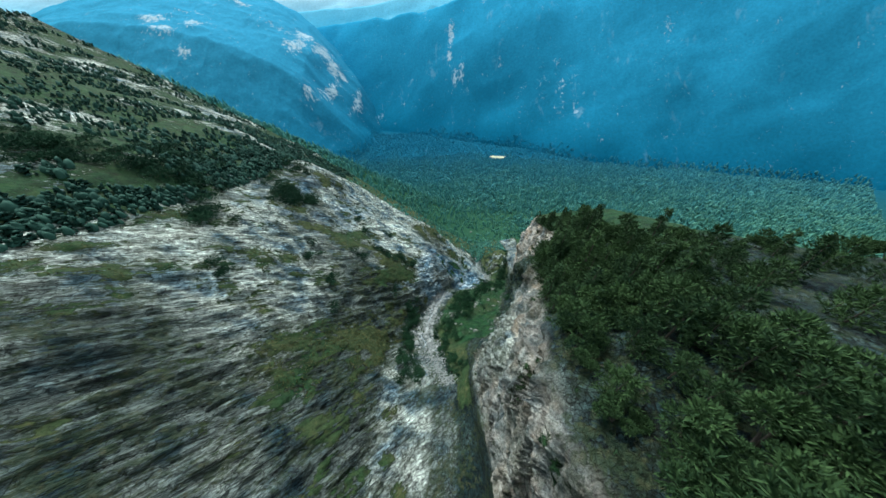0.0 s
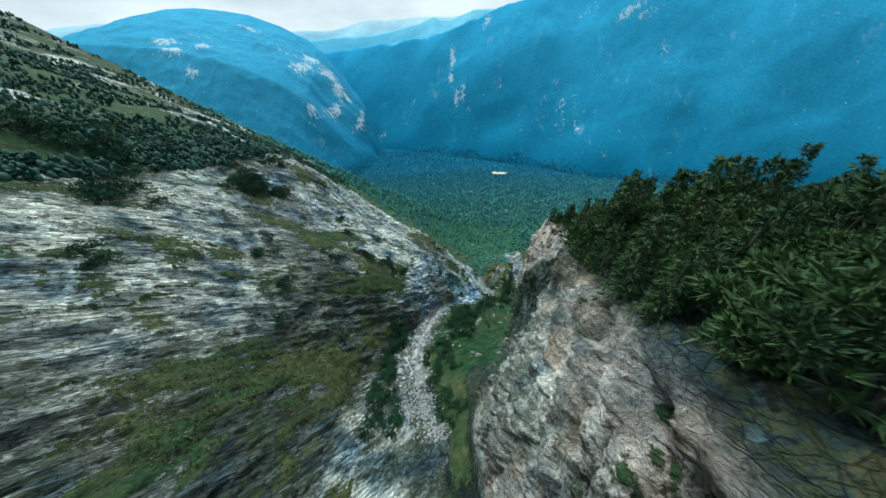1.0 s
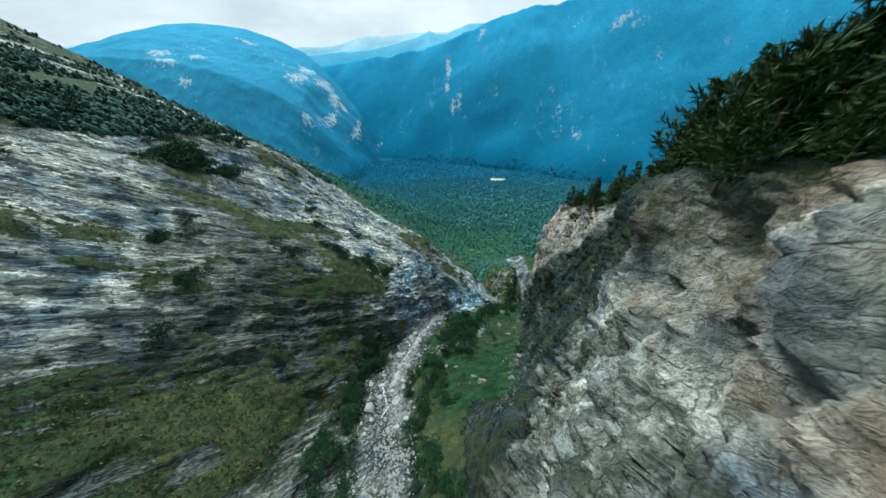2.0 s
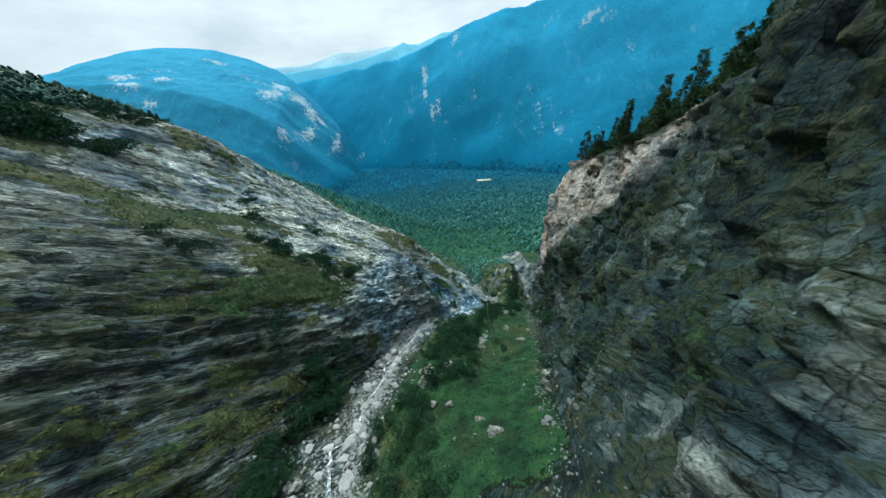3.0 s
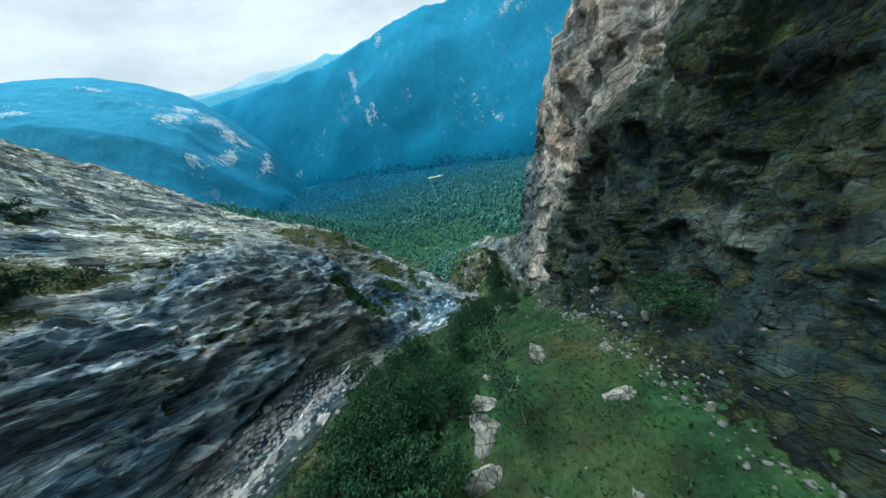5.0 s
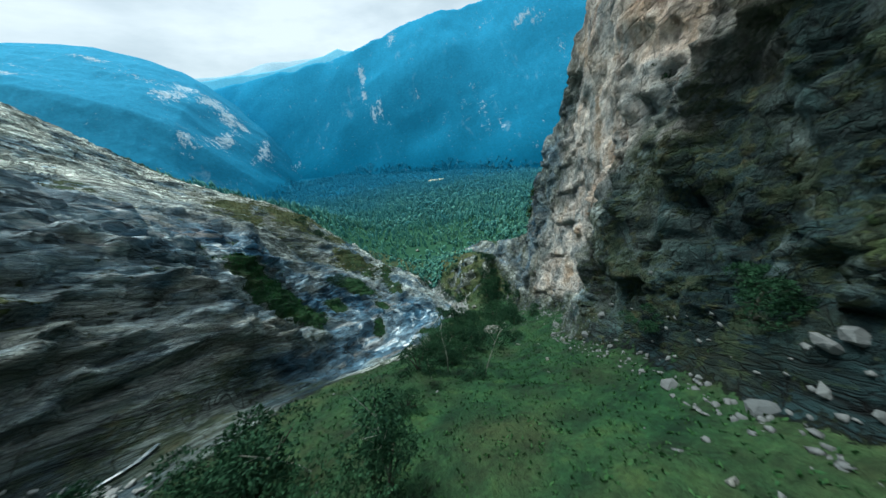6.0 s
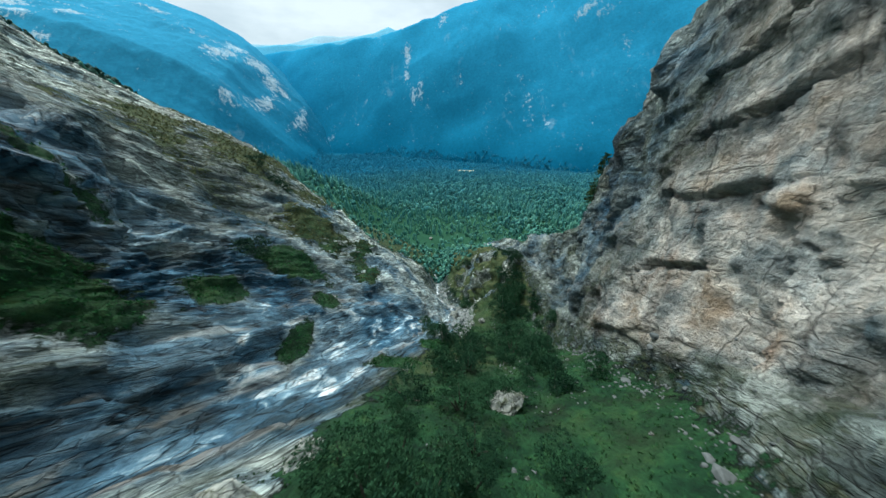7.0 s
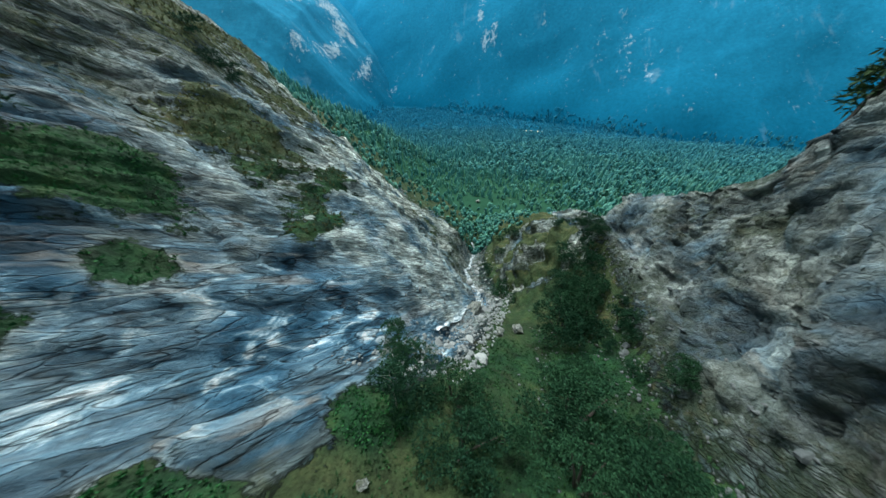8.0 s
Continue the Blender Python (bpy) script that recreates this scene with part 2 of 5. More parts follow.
    rock = m.mix(m.mix(wet_sheen, m.mix(m.attribute("cliff"), 0.7, m.mix(warm, 0.4, 0.55)), 0.6), rock, m.ramp(gaps, (0.0, 0.16), (1.0, 1.05)), "MULTIPLY")
    rock = m.mix(m.mix(wet_sheen, m.mix(m.attribute("cliff"), 0.45, 0.15), 0.1), rock, m.ramp(small_gaps, (0.0, 0.3), (1.0, 1.0)), "MULTIPLY")
    rock = m.mix(m.math("MULTIPLY", m.ramp(blotch, (0.5, 0.0), (0.7, 1.0)), m.mix(wet_sheen, 0.35, 0.05)), rock, (0.05, 0.062, 0.026))
    sods = m.math("ADD", m.noise(1.0, 6, 0.68, vector=m.along(2.6, 0.9, way, up), warp=0.5), m.math("MULTIPLY", m.math("SUBTRACT", m.noise(8.0, 4, 0.6), 0.5), 0.7))
    sods = m.math("MULTIPLY", m.ramp(sods, (0.5, 0.0), (0.57, 1.0)), m.mix(wet_sheen, m.mix(warm, m.mix(pale, 0.8, 0.36), 0.12), 0.04))
    rock = m.mix(sods, rock, m.ramp(m.noise(1.6, 5, 0.7), (0.35, (0.015, 0.034, 0.016)), (0.52, (0.044, 0.066, 0.03)), (0.68, (0.1, 0.098, 0.046))))
    rock = m.mix(0.25, rock, m.ramp(broad, (0.35, 0.8), (0.6, 1.15)), "MULTIPLY")
    lawn = m.ramp(m.noise(3.4, 6, 0.65), (0.32, (0.004, 0.02, 0.01)), (0.46, (0.012, 0.052, 0.02)), (0.58, (0.024, 0.085, 0.03)), (0.7, (0.05, 0.11, 0.032)))
    lawn = m.mix(m.math("MULTIPLY", m.ramp(m.noise(7.0, 5, 0.6), (0.45, 0.0), (0.68, 1.0)), m.math("ADD", m.math("MULTIPLY", m.attribute("dry"), 0.9), 0.25)), lawn, (0.062, 0.06, 0.024))
    lawn = m.mix(m.attribute("dry"), lawn, m.ramp(m.noise(2.2, 6, 0.62), (0.3, (0.026, 0.046, 0.018)), (0.5, (0.066, 0.094, 0.036)), (0.63, (0.115, 0.13, 0.052)), (0.74, (0.16, 0.11, 0.05))))
    lawn = m.mix(0.6, lawn, m.ramp(m.noise(0.45, 5, 0.75), (0.35, 0.2), (0.62, 1.0)), "MULTIPLY")
    edge = m.math("ADD", grass, m.math("MULTIPLY", m.math("SUBTRACT", m.noise(1.5, 7, 0.72), 0.5), 1.5))
    edge = m.math("ADD", edge, m.math("MULTIPLY", m.math("SUBTRACT", strata, 0.5), m.mix(m.attribute("cliff"), m.math("MULTIPLY", m.attribute("bedded"), 1.6), 0.0)))
    cover = m.ramp(edge, (0.45, 0.0), (0.55, 1.0))
    color = m.mix(cover, rock, lawn)
    grain = m.mix(wet_sheen, m.mix(m.attribute("cliff"), strata, m.math("MULTIPLY", chips, 0.8)), m.math("MULTIPLY", flow, 0.7))
    height = m.math("ADD", grain, m.math("ADD", m.math("MULTIPLY", m.mix(m.attribute("cliff"), fine, chips), m.mix(wet_sheen, 0.5, 0.12)), m.math("MULTIPLY", speck, 0.5)))
    height = m.math("ADD", height, m.math("MULTIPLY", lines, m.mix(m.attribute("cliff"), 0.22, m.math("MULTIPLY", warm, 0.3))))
    height = m.math("ADD", height, m.math("ADD", m.math("MULTIPLY", block, m.mix(warm, 0.5, 0.2)), m.math("MULTIPLY", gaps, 0.3)))
    height = m.math("ADD", height, m.math("MULTIPLY", m.math("ADD", m.math("MULTIPLY", splinter, m.mix(warm, 0.22, 0.08)), m.math("MULTIPLY", small_gaps, 0.1)), m.mix(wet_sheen, 1.0, 0.2)))
    blades = m.math("MULTIPLY", m.noise(0.5, 4, 0.7), 0.6)
    m.bump(m.mix(cover, height, blades), 1.0, 0.85)
    rough = m.mix(m.math("MULTIPLY", wet_sheen, 0.6), 0.85, 0.32)
    return m.finish(color, rough, 0.2)


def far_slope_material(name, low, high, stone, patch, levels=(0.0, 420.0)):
    """Wooded slopes kilometres off: distance haze coloured in by height, with gullies and bare crags."""
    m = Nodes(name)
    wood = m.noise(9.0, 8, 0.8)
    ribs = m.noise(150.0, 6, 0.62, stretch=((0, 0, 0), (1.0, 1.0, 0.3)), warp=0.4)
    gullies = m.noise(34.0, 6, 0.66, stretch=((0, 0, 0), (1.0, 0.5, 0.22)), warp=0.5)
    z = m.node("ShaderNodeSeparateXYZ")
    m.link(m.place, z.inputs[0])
    haze_mix = m.math("ADD", m.math("MULTIPLY", m.math("SUBTRACT", z.outputs["Z"], levels[0]), 1.0 / (levels[1] - levels[0])), m.math("MULTIPLY", m.math("SUBTRACT", ribs, 0.5), 0.2))
    color = m.mix(m.ramp(haze_mix, (0.0, 0.0), (1.0, 1.0)), low, high)
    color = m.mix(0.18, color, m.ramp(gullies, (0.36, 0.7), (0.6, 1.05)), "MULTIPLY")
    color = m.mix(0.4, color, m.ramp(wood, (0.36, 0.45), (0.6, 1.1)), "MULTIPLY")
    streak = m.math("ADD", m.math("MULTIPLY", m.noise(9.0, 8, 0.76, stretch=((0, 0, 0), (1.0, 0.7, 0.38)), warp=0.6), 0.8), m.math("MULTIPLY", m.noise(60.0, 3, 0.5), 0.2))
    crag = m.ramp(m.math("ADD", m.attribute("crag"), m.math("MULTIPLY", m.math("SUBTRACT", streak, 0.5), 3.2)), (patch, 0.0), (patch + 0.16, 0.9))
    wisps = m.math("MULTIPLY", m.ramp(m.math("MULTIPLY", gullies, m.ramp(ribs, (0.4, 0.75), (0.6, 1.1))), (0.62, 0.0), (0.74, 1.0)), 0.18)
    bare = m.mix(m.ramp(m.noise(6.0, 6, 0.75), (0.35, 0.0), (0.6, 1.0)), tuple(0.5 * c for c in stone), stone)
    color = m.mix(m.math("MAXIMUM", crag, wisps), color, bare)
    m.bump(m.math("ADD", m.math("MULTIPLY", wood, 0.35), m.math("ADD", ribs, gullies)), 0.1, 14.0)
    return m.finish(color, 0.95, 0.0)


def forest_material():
    """A mixed canopy: broadleaf green near the gorge, tinted with blue haze further down the valley."""
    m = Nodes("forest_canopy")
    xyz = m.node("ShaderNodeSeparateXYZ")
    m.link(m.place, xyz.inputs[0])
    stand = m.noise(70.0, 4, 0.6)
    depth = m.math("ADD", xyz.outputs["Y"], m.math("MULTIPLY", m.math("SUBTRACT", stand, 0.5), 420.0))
    # share of blue haze in the leaf colour, growing with distance
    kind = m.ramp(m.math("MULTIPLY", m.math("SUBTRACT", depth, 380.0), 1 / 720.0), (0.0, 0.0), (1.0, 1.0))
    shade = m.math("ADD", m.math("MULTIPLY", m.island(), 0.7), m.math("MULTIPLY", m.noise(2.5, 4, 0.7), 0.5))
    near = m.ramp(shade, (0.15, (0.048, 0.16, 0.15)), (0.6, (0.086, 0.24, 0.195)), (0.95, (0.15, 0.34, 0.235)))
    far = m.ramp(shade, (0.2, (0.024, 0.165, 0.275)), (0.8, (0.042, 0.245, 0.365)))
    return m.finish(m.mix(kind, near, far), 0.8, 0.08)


def leaf_material(name, low, high, spread=0.5):
    m = Nodes(name)
    n = m.noise(0.5, 4, 0.7)
    shade = m.math("ADD", m.math("MULTIPLY", m.island(), spread), m.math("MULTIPLY", n, 1 - spread))
    shade = m.math("ADD", m.math("MULTIPLY", shade, 0.75), m.math("MULTIPLY", m.random(), 0.25))
    return m.finish(m.ramp(shade, (0.2, low), (0.8, high)), 0.75, 0.15)


def plain_material(name, low, high, size=0.3, rough=0.85, bump=0.4):
    m = Nodes(name)
    n = m.noise(size, 6, 0.65)
    b = m.noise(size * 4, 4, 0.6)
    color = m.mix(m.math("ADD", m.math("MULTIPLY", n, 0.6), m.math("MULTIPLY", m.random(), 0.4)), low, high)
    color = m.mix(0.5, color, m.ramp(b, (0.3, 0.55), (0.6, 1.0)), "MULTIPLY")
    m.bump(n, bump, size * 0.5)
    return m.finish(color, rough, 0.25)


GROUND = ground_material()
# the slopes' blue, and its paling with height, is haze put into the colour
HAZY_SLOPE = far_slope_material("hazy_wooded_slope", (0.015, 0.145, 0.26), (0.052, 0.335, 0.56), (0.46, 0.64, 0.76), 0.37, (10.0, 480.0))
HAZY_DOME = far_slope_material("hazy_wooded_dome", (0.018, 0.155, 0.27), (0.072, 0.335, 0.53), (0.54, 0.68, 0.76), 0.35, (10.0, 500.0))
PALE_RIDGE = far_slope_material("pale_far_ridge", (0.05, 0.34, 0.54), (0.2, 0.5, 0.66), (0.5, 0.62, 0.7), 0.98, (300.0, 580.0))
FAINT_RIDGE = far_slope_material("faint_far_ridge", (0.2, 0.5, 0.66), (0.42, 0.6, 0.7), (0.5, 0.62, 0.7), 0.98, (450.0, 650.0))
# haze-blue for the low far floor, green for the higher near ground
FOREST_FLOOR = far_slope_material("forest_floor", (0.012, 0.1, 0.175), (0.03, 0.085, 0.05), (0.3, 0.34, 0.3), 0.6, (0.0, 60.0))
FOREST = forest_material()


# ---------------------------------------------------------------- terrain of the gorge
def rail(*keys):
    """A line along the gorge: keys of (y, x, z)."""
    k = np.array(keys, float)
    return lambda y: (np.interp(y, k[:, 0], k[:, 1]), np.interp(y, k[:, 0], k[:, 2]))


LEFT_FAR = rail((-90, -420, 430), (120, -420, 395), (345, -420, 378))
LEFT_HIGH = rail((-90, -150, 352), (40, -150, 338), (114, -128, 317), (168, -135, 301), (200, -150, 303), (280, -180, 275), (345, -190, 248))
LEFT_UPPER = rail((-90, -85, 335), (40, -80, 310), (70, -80, 301), (120, -90, 292), (160, -90, 283), (186, -86, 280), (210, -80, 257), (240, -75, 233), (280, -80, 204), (345, -80, 172))
LEFT_MIDDLE = rail((-90, -50, 315), (40, -46, 281), (65, -45, 274), (92, -47, 269), (120, -45, 258), (150, -45, 242), (164, -41, 233), (196, -52, 226), (220, -46, 212), (240, -40, 204), (280, -40, 175), (345, -40, 145))
LEFT_LOWER = rail((-90, -25, 300), (40, -23, 265), (60, -24, 249), (87, -24, 237), (104, -22, 238), (117, -19, 237), (134, -14, 228), (149, -16, 228), (157, -8, 221), (165, -1, 210), (172, 3, 204), (178, 4, 202), (184, -2, 201), (190, -4, 204), (203, -5, 197), (207, -12, 192), (220, -8, 188), (248, -8, 184), (262, -8, 167), (280, -6, 149), (345, -5, 112))
BANK = rail((-90, -10, 297), (40, -9, 261), (50, -13, 251), (60, -16, 246), (83, -20, 231), (109, -10, 218), (118, -8, 214), (139, 0, 207), (148, 4.5, 203), (155, 8.5, 197), (166, 7, 188), (174, 8, 185), (180, 6, 181), (190, 17, 173), (200, 28, 166), (212, 30, 162), (222, 29, 160), (232, 36, 140), (245, 40, 126), (275, 40, 113), (345, 42, 84))
STREAM = rail((-90, 0, 296), (40, 0, 262), (60, -6, 247), (74, -9, 235), (83, -11, 230), (109, -6, 217), (118, -3, 212), (139, 5, 201), (150, 11, 191), (164, 16, 176), (178, 25, 167), (188, 37, 160), (195, 43, 152), (209, 48, 141), (220, 52, 131), (240, 47, 119), (272, 47, 100), (325, 58, 86), (345, 57, 82))
RIGHT_EDGE = rail((-90, 5, 296), (40, 4, 263), (60, -1, 247), (74, -4, 236), (83, -6, 231), (109, -2, 217), (118, 1, 212), (139, 9, 199), (150, 15, 187.5), (160, 24, 178), (172, 32, 169), (182, 40, 163), (195, 48, 150), (209, 52, 141), (220, 56, 131), (240, 52, 119), (272, 52, 101), (325, 63, 87), (345, 62, 83))
HUMP = rail((-90, 9, 297), (40, 7, 266), (74, 2, 238), (90, 7, 235), (104, 11, 222), (118, 14, 213), (132, 21, 203.5), (146, 29, 193.5), (155, 34, 185.5), (162, 39, 177), (176, 45, 164), (188, 50, 155), (200, 54, 144), (220, 60, 134), (246, 62, 131), (279, 66, 116), (345, 68, 84))
MEADOW = rail((-90, 13, 300), (40, 9, 269), (60, 9, 253), (74, 14, 241), (90, 21, 231), (104, 26, 221), (113, 30, 217), (132, 35, 201), (146, 43, 187), (159, 48, 175), (172, 55, 166), (184, 58, 155), (194, 62, 146), (210, 62, 141), (228, 65, 143), (246, 69, 142), (279, 78, 124), (325, 76, 96), (345, 74, 86))
FOOT = rail((-90, 16, 305), (20, 9, 287), (40, 9, 274), (60, 17, 259), (68, 25, 251), (82, 29, 239), (97, 36, 227), (107, 39, 221), (117, 43, 215), (130, 48, 204), (145, 52, 189), (157, 65, 180), (172, 67, 167), (185, 68, 154), (196, 71, 152), (207, 74, 152), (218, 75, 154), (228, 74, 155), (246, 82, 137), (279, 92, 120), (345, 96, 86))
FACE = rail((-90, 18, 330), (20, 11, 305), (40, 13, 292), (60, 22, 281), (70, 30, 275), (82, 38, 262), (95, 46, 250), (107, 49, 249), (118, 48, 240), (130, 52, 234), (143, 56.5, 230), (148, 57, 229), (157, 66, 205), (172, 70, 205), (185, 75, 200), (195, 78, 186), (205, 81, 172), (215, 81, 161), (228, 80, 160), (246, 88, 141), (279, 100, 124), (345, 110, 90))
CREST = rail((-90, 24, 372), (-20, 18, 342), (8, 14, 322), (23, 16, 320), (40, 22, 313), (62, 30, 303), (80, 42, 296), (96, 55, 287), (107, 58, 282), (119, 59, 275), (130, 59, 270), (143, 59, 267), (148, 59, 262), (157, 69, 257), (167, 74, 252), (178, 77, 244), (186, 79, 230), (192, 80, 216), (205, 84, 190), (213, 85, 170), (225, 84, 162), (246, 91, 142), (279, 104, 126), (345, 120, 93))
SHELF = rail((-90, 50, 380), (-20, 45, 350), (23, 42, 330), (62, 55, 314), (96, 82, 300), (130, 86, 283), (148, 88, 270), (167, 100, 258), (186, 105, 222), (205, 105, 180), (225, 108, 152), (279, 125, 116), (345, 140, 88))
RIGHT_FAR = rail((-90, 250, 360), (62, 250, 290), (148, 250, 215), (205, 250, 120), (279, 250, 70), (345, 250, 60))
RAILS = (LEFT_FAR, LEFT_HIGH, LEFT_UPPER, LEFT_MIDDLE, LEFT_LOWER, BANK, STREAM, RIGHT_EDGE, HUMP, MEADOW, FOOT, FACE, CREST, SHELF, RIGHT_FAR)
SPLITS = (40, 80, 90, 80, 80, 24, 12, 22, 22, 28, 84, 84, 36, 24)


def soften(a, width, axis):
    """Rounds an array along one axis."""
    k = np.exp(-0.5 * (np.arange(-3 * width, 3 * width + 1) / width) ** 2)
    k /= k.sum()
    pad = [(0, 0)] * a.ndim
    pad[axis] = (3 * width, 3 * width)
    a = np.pad(a, pad, mode="edge")
    return np.apply_along_axis(lambda v: np.convolve(v, k, mode="valid"), axis, a)


def gorge_surface():
    """Points of the undisplaced gorge (rows along y, columns across) and each column's place between the rails."""
    ys = np.concatenate([np.arange(-90, -20, 2.5), np.arange(-20, 262, 0.55), np.arange(262, 346, 1.6)])
    lines = np.array([np.stack(r(ys), -1) for r in RAILS])          # rail, y, (x, z)
    lines = np.stack([soften(l, 5, 0) for l in lines])
    columns, marks = [], []
    for i, n in enumerate(SPLITS):
        for j in range(n):
            f = j / n
            drop_by = np.full(len(ys), f)
            if i == 4:  # the bluff above the stream stands steep, first low down and then, past the nose, high up
                power = np.interp(ys, (100, 116, 160, 174, 203, 216), (1.0, 1.8, 1.8, 0.4, 0.4, 1.0))
                drop_by = f ** power
            columns.append(np.stack([lines[i][:, 0] * (1 - f) + lines[i + 1][:, 0] * f, lines[i][:, 1] * (1 - drop_by) + lines[i + 1][:, 1] * drop_by], -1))
            marks.append(i + f)
    columns.append(lines[-1])
    marks.append(len(RAILS) - 1.0)
    grid = np.stack(columns, 1)                                      # y, column, (x, z)
    grid = soften(grid, 3, 1)
    full = np.empty((*grid.shape[:2], 3))
    full[..., 0], full[..., 2] = grid[..., 0], grid[..., 1]
    full[..., 1] = ys[:, None]
    return full, np.array(marks)


def normals_of(full):
    a = np.gradient(full, axis=0)
    b = np.gradient(full, axis=1)
    n = np.cross(b, a)
    return n / np.linalg.norm(n, axis=-1, keepdims=True)


def grid_mesh(name, full, attributes, material):
    h, w = full.shape[:2]
    i = np.arange(h * w).reshape(h, w)
    quads = np.stack([i[:-1, :-1], i[:-1, 1:], i[1:, 1:], i[1:, :-1]], -1).reshape(-1, 4)
    me = bpy.data.meshes.new(name)
    me.vertices.add(h * w)
    me.vertices.foreach_set("co", full.reshape(-1).astype(np.float32))
    me.loops.add(quads.size)
    me.loops.foreach_set("vertex_index", quads.reshape(-1).astype(np.int32))
    me.polygons.add(len(quads))
    me.polygons.foreach_set("loop_start", np.arange(0, quads.size, 4, dtype=np.int32))
    me.update(calc_edges=True)
    me.polygons.foreach_set("use_smooth", np.ones(len(quads), bool))
    for key, values in attributes.items():
        a = me.attributes.new(key, "FLOAT", "POINT")
        a.data.foreach_set("value", values.reshape(-1).astype(np.float32))
    me.materials.append(material)
    return new(name, me)


FULL, MARK = gorge_surface()
U = np.broadcast_to(MARK, FULL.shape[:2])
Y = FULL[..., 1]
PTS = FULL.reshape(-1, 3)
SH = FULL.shape[:2]


def field(size, octaves=4, seed=0, kind=fbm, squash=(1, 1, 1)):
    return kind(PTS * np.array(squash), size, octaves, seed=seed).reshape(SH)


def coords(length, across, way, up):
    w = np.array(way) / np.linalg.norm(way)
    n = np.array(up) - np.dot(up, w) * w
    n = n / np.linalg.norm(n)
    return np.stack([PTS @ w / length, PTS @ n / across, PTS @ np.cross(w, n) / (1.5 * across)], -1)


def field_along(length, across, way, up, octaves=4, seed=0, kind=fbm):
    """Noise drawn out along a way, as bedding and joints are."""
    w = np.array(way) / np.linalg.norm(way)
    n = np.array(up) - np.dot(up, w) * w
    n = n / np.linalg.norm(n)
    q = np.stack([PTS @ w / length, PTS @ n / across, PTS @ np.cross(w, n) / (1.5 * across)], -1)
    return kind(q, 1.0, octaves, seed=seed).reshape(SH)


# where grass grows, what rock shows, and where shade or sheen is coloured in
band = lambda a, b, s, v: step(a - s, a + s, v) * (1 - step(b - s, b + s, v))
right_meadow = band(7.5, 10.0, 0.35, U) * band(66, 345, 4, Y)
hump_cover = band(7.2, 9.2, 0.3, U) * band(30, 345, 6, Y)
slope_grass = np.clip(0.40 + 0.6 * field_along(26, 12, (0.5, 0.65, -0.58), (-0.5, 0.2, 0.8), 3, 3) + 0.5 * field_along(9, 3.6, (0.5, 0.65, -0.58), (-0.5, 0.2, 0.8), 4, 6) + 0.25 * field(5, 3, 5), 0, 1)
left = band(0, 5.0, 0.15, U)
slab = band(4.2, 6.9, 0.3, U) * band(150, 232, 7, Y)
slab_left = band(3.55, 6.6, 0.25, U) * band(168, 232, 7, Y)
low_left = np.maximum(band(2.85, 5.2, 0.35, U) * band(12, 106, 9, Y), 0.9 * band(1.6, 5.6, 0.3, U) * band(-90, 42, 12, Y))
bluff = np.maximum(band(3.9, 5.3, 0.25, U) * band(112, 168, 7, Y), band(3.75, 4.45, 0.2, U) * band(160, 193, 6, Y))
grassy_shoulder = band(3.1, 4.4, 0.3, U) * band(196, 248, 8, Y)
olive = band(3.1, 5.0, 0.3, U) * band(20, 172, 12, Y)
GRASS = np.clip(left * (slope_grass * 1.0 - 0.16 + 0.22 * olive - 0.18 * low_left), 0, 1)
GRASS = np.maximum(GRASS, 0.9 * right_meadow)
GRASS = np.maximum(GRASS, 0.85 * hump_cover)
GRASS = GRASS * (1 - 0.65 * band(1.8, 4.7, 0.3, U) * band(190, 275, 8, Y))
GRASS = np.maximum(GRASS, grassy_shoulder * (0.56 + 0.4 * field(9, 3, 11)))
GRASS = GRASS * (1 - 0.85 * slab) * (1 - 0.6 * bluff)
LUSH = 0 * GRASS
for px, py, rx, ry in ((13, 192, 5.5, 5.5), (4, 168, 6, 5), (9, 178, 2.5, 3.5), (20, 186, 2.6, 2.4), (19, 176, 1.5, 4), (40, 181, 3, 2.2), (33, 174, 4, 1.6), (-1, 180, 4, 3)):
    spot = np.exp(-(((FULL[..., 0] - px) / rx) ** 2 + ((Y - py) / ry) ** 2) * 1.2)
    LUSH = np.maximum(LUSH, np.clip(spot * 1.5 + 0.3 * field(4, 4, 13) * (spot > 0.1), 0, 1))
for px, py, rx, ry in ((26, 203, 2, 8), (12, 211, 12, 8), (22, 209, 3, 9)):
    spot = np.exp(-(((FULL[..., 0] - px) / rx) ** 2 + ((Y - py) / ry) ** 2) * 1.2)
    GRASS = np.maximum(GRASS, np.clip(spot * 1.1 + 0.45 * field(5, 4, 13) * (spot > 0.1), 0, 1))
outcrop = band(6.9, 7.8, 0.2, U) * band(147, 163, 3, Y)
GRASS = GRASS * (1 - 0.8 * outcrop * step(-0.35, 0.1, field(6, 3, 17)))
GRASS = np.maximum(GRASS * (1 - band(5.3, 7.0, 0.15, U + np.where(Y < 125, 0.5, 0.1) * field(5, 3, 47)) * np.where(Y > 160, 0.6, 1)), LUSH)
cliff = band(10.15, 12.0, 0.1, U)
ledges = np.clip(field(11, 4, 21, squash=(1, 1, 1.6)) + 0.1, 0, 1)
GRASS = np.maximum(GRASS, cliff * np.where(Y < 150, np.clip(1.1 * ledges - 0.12 * (1 - step(100, 125, Y)) - 0.6 * step(120, 134, Y), 0, 0.47), np.clip(0.8 * ledges * (1 - step(150, 156, Y)), 0, 0.35)))
GRASS = np.maximum(GRASS, band(12.05, 14, 0.1, U) * (0.35 + 0.55 * step(62, 90, Y + 12 * field(14, 3, 33))))
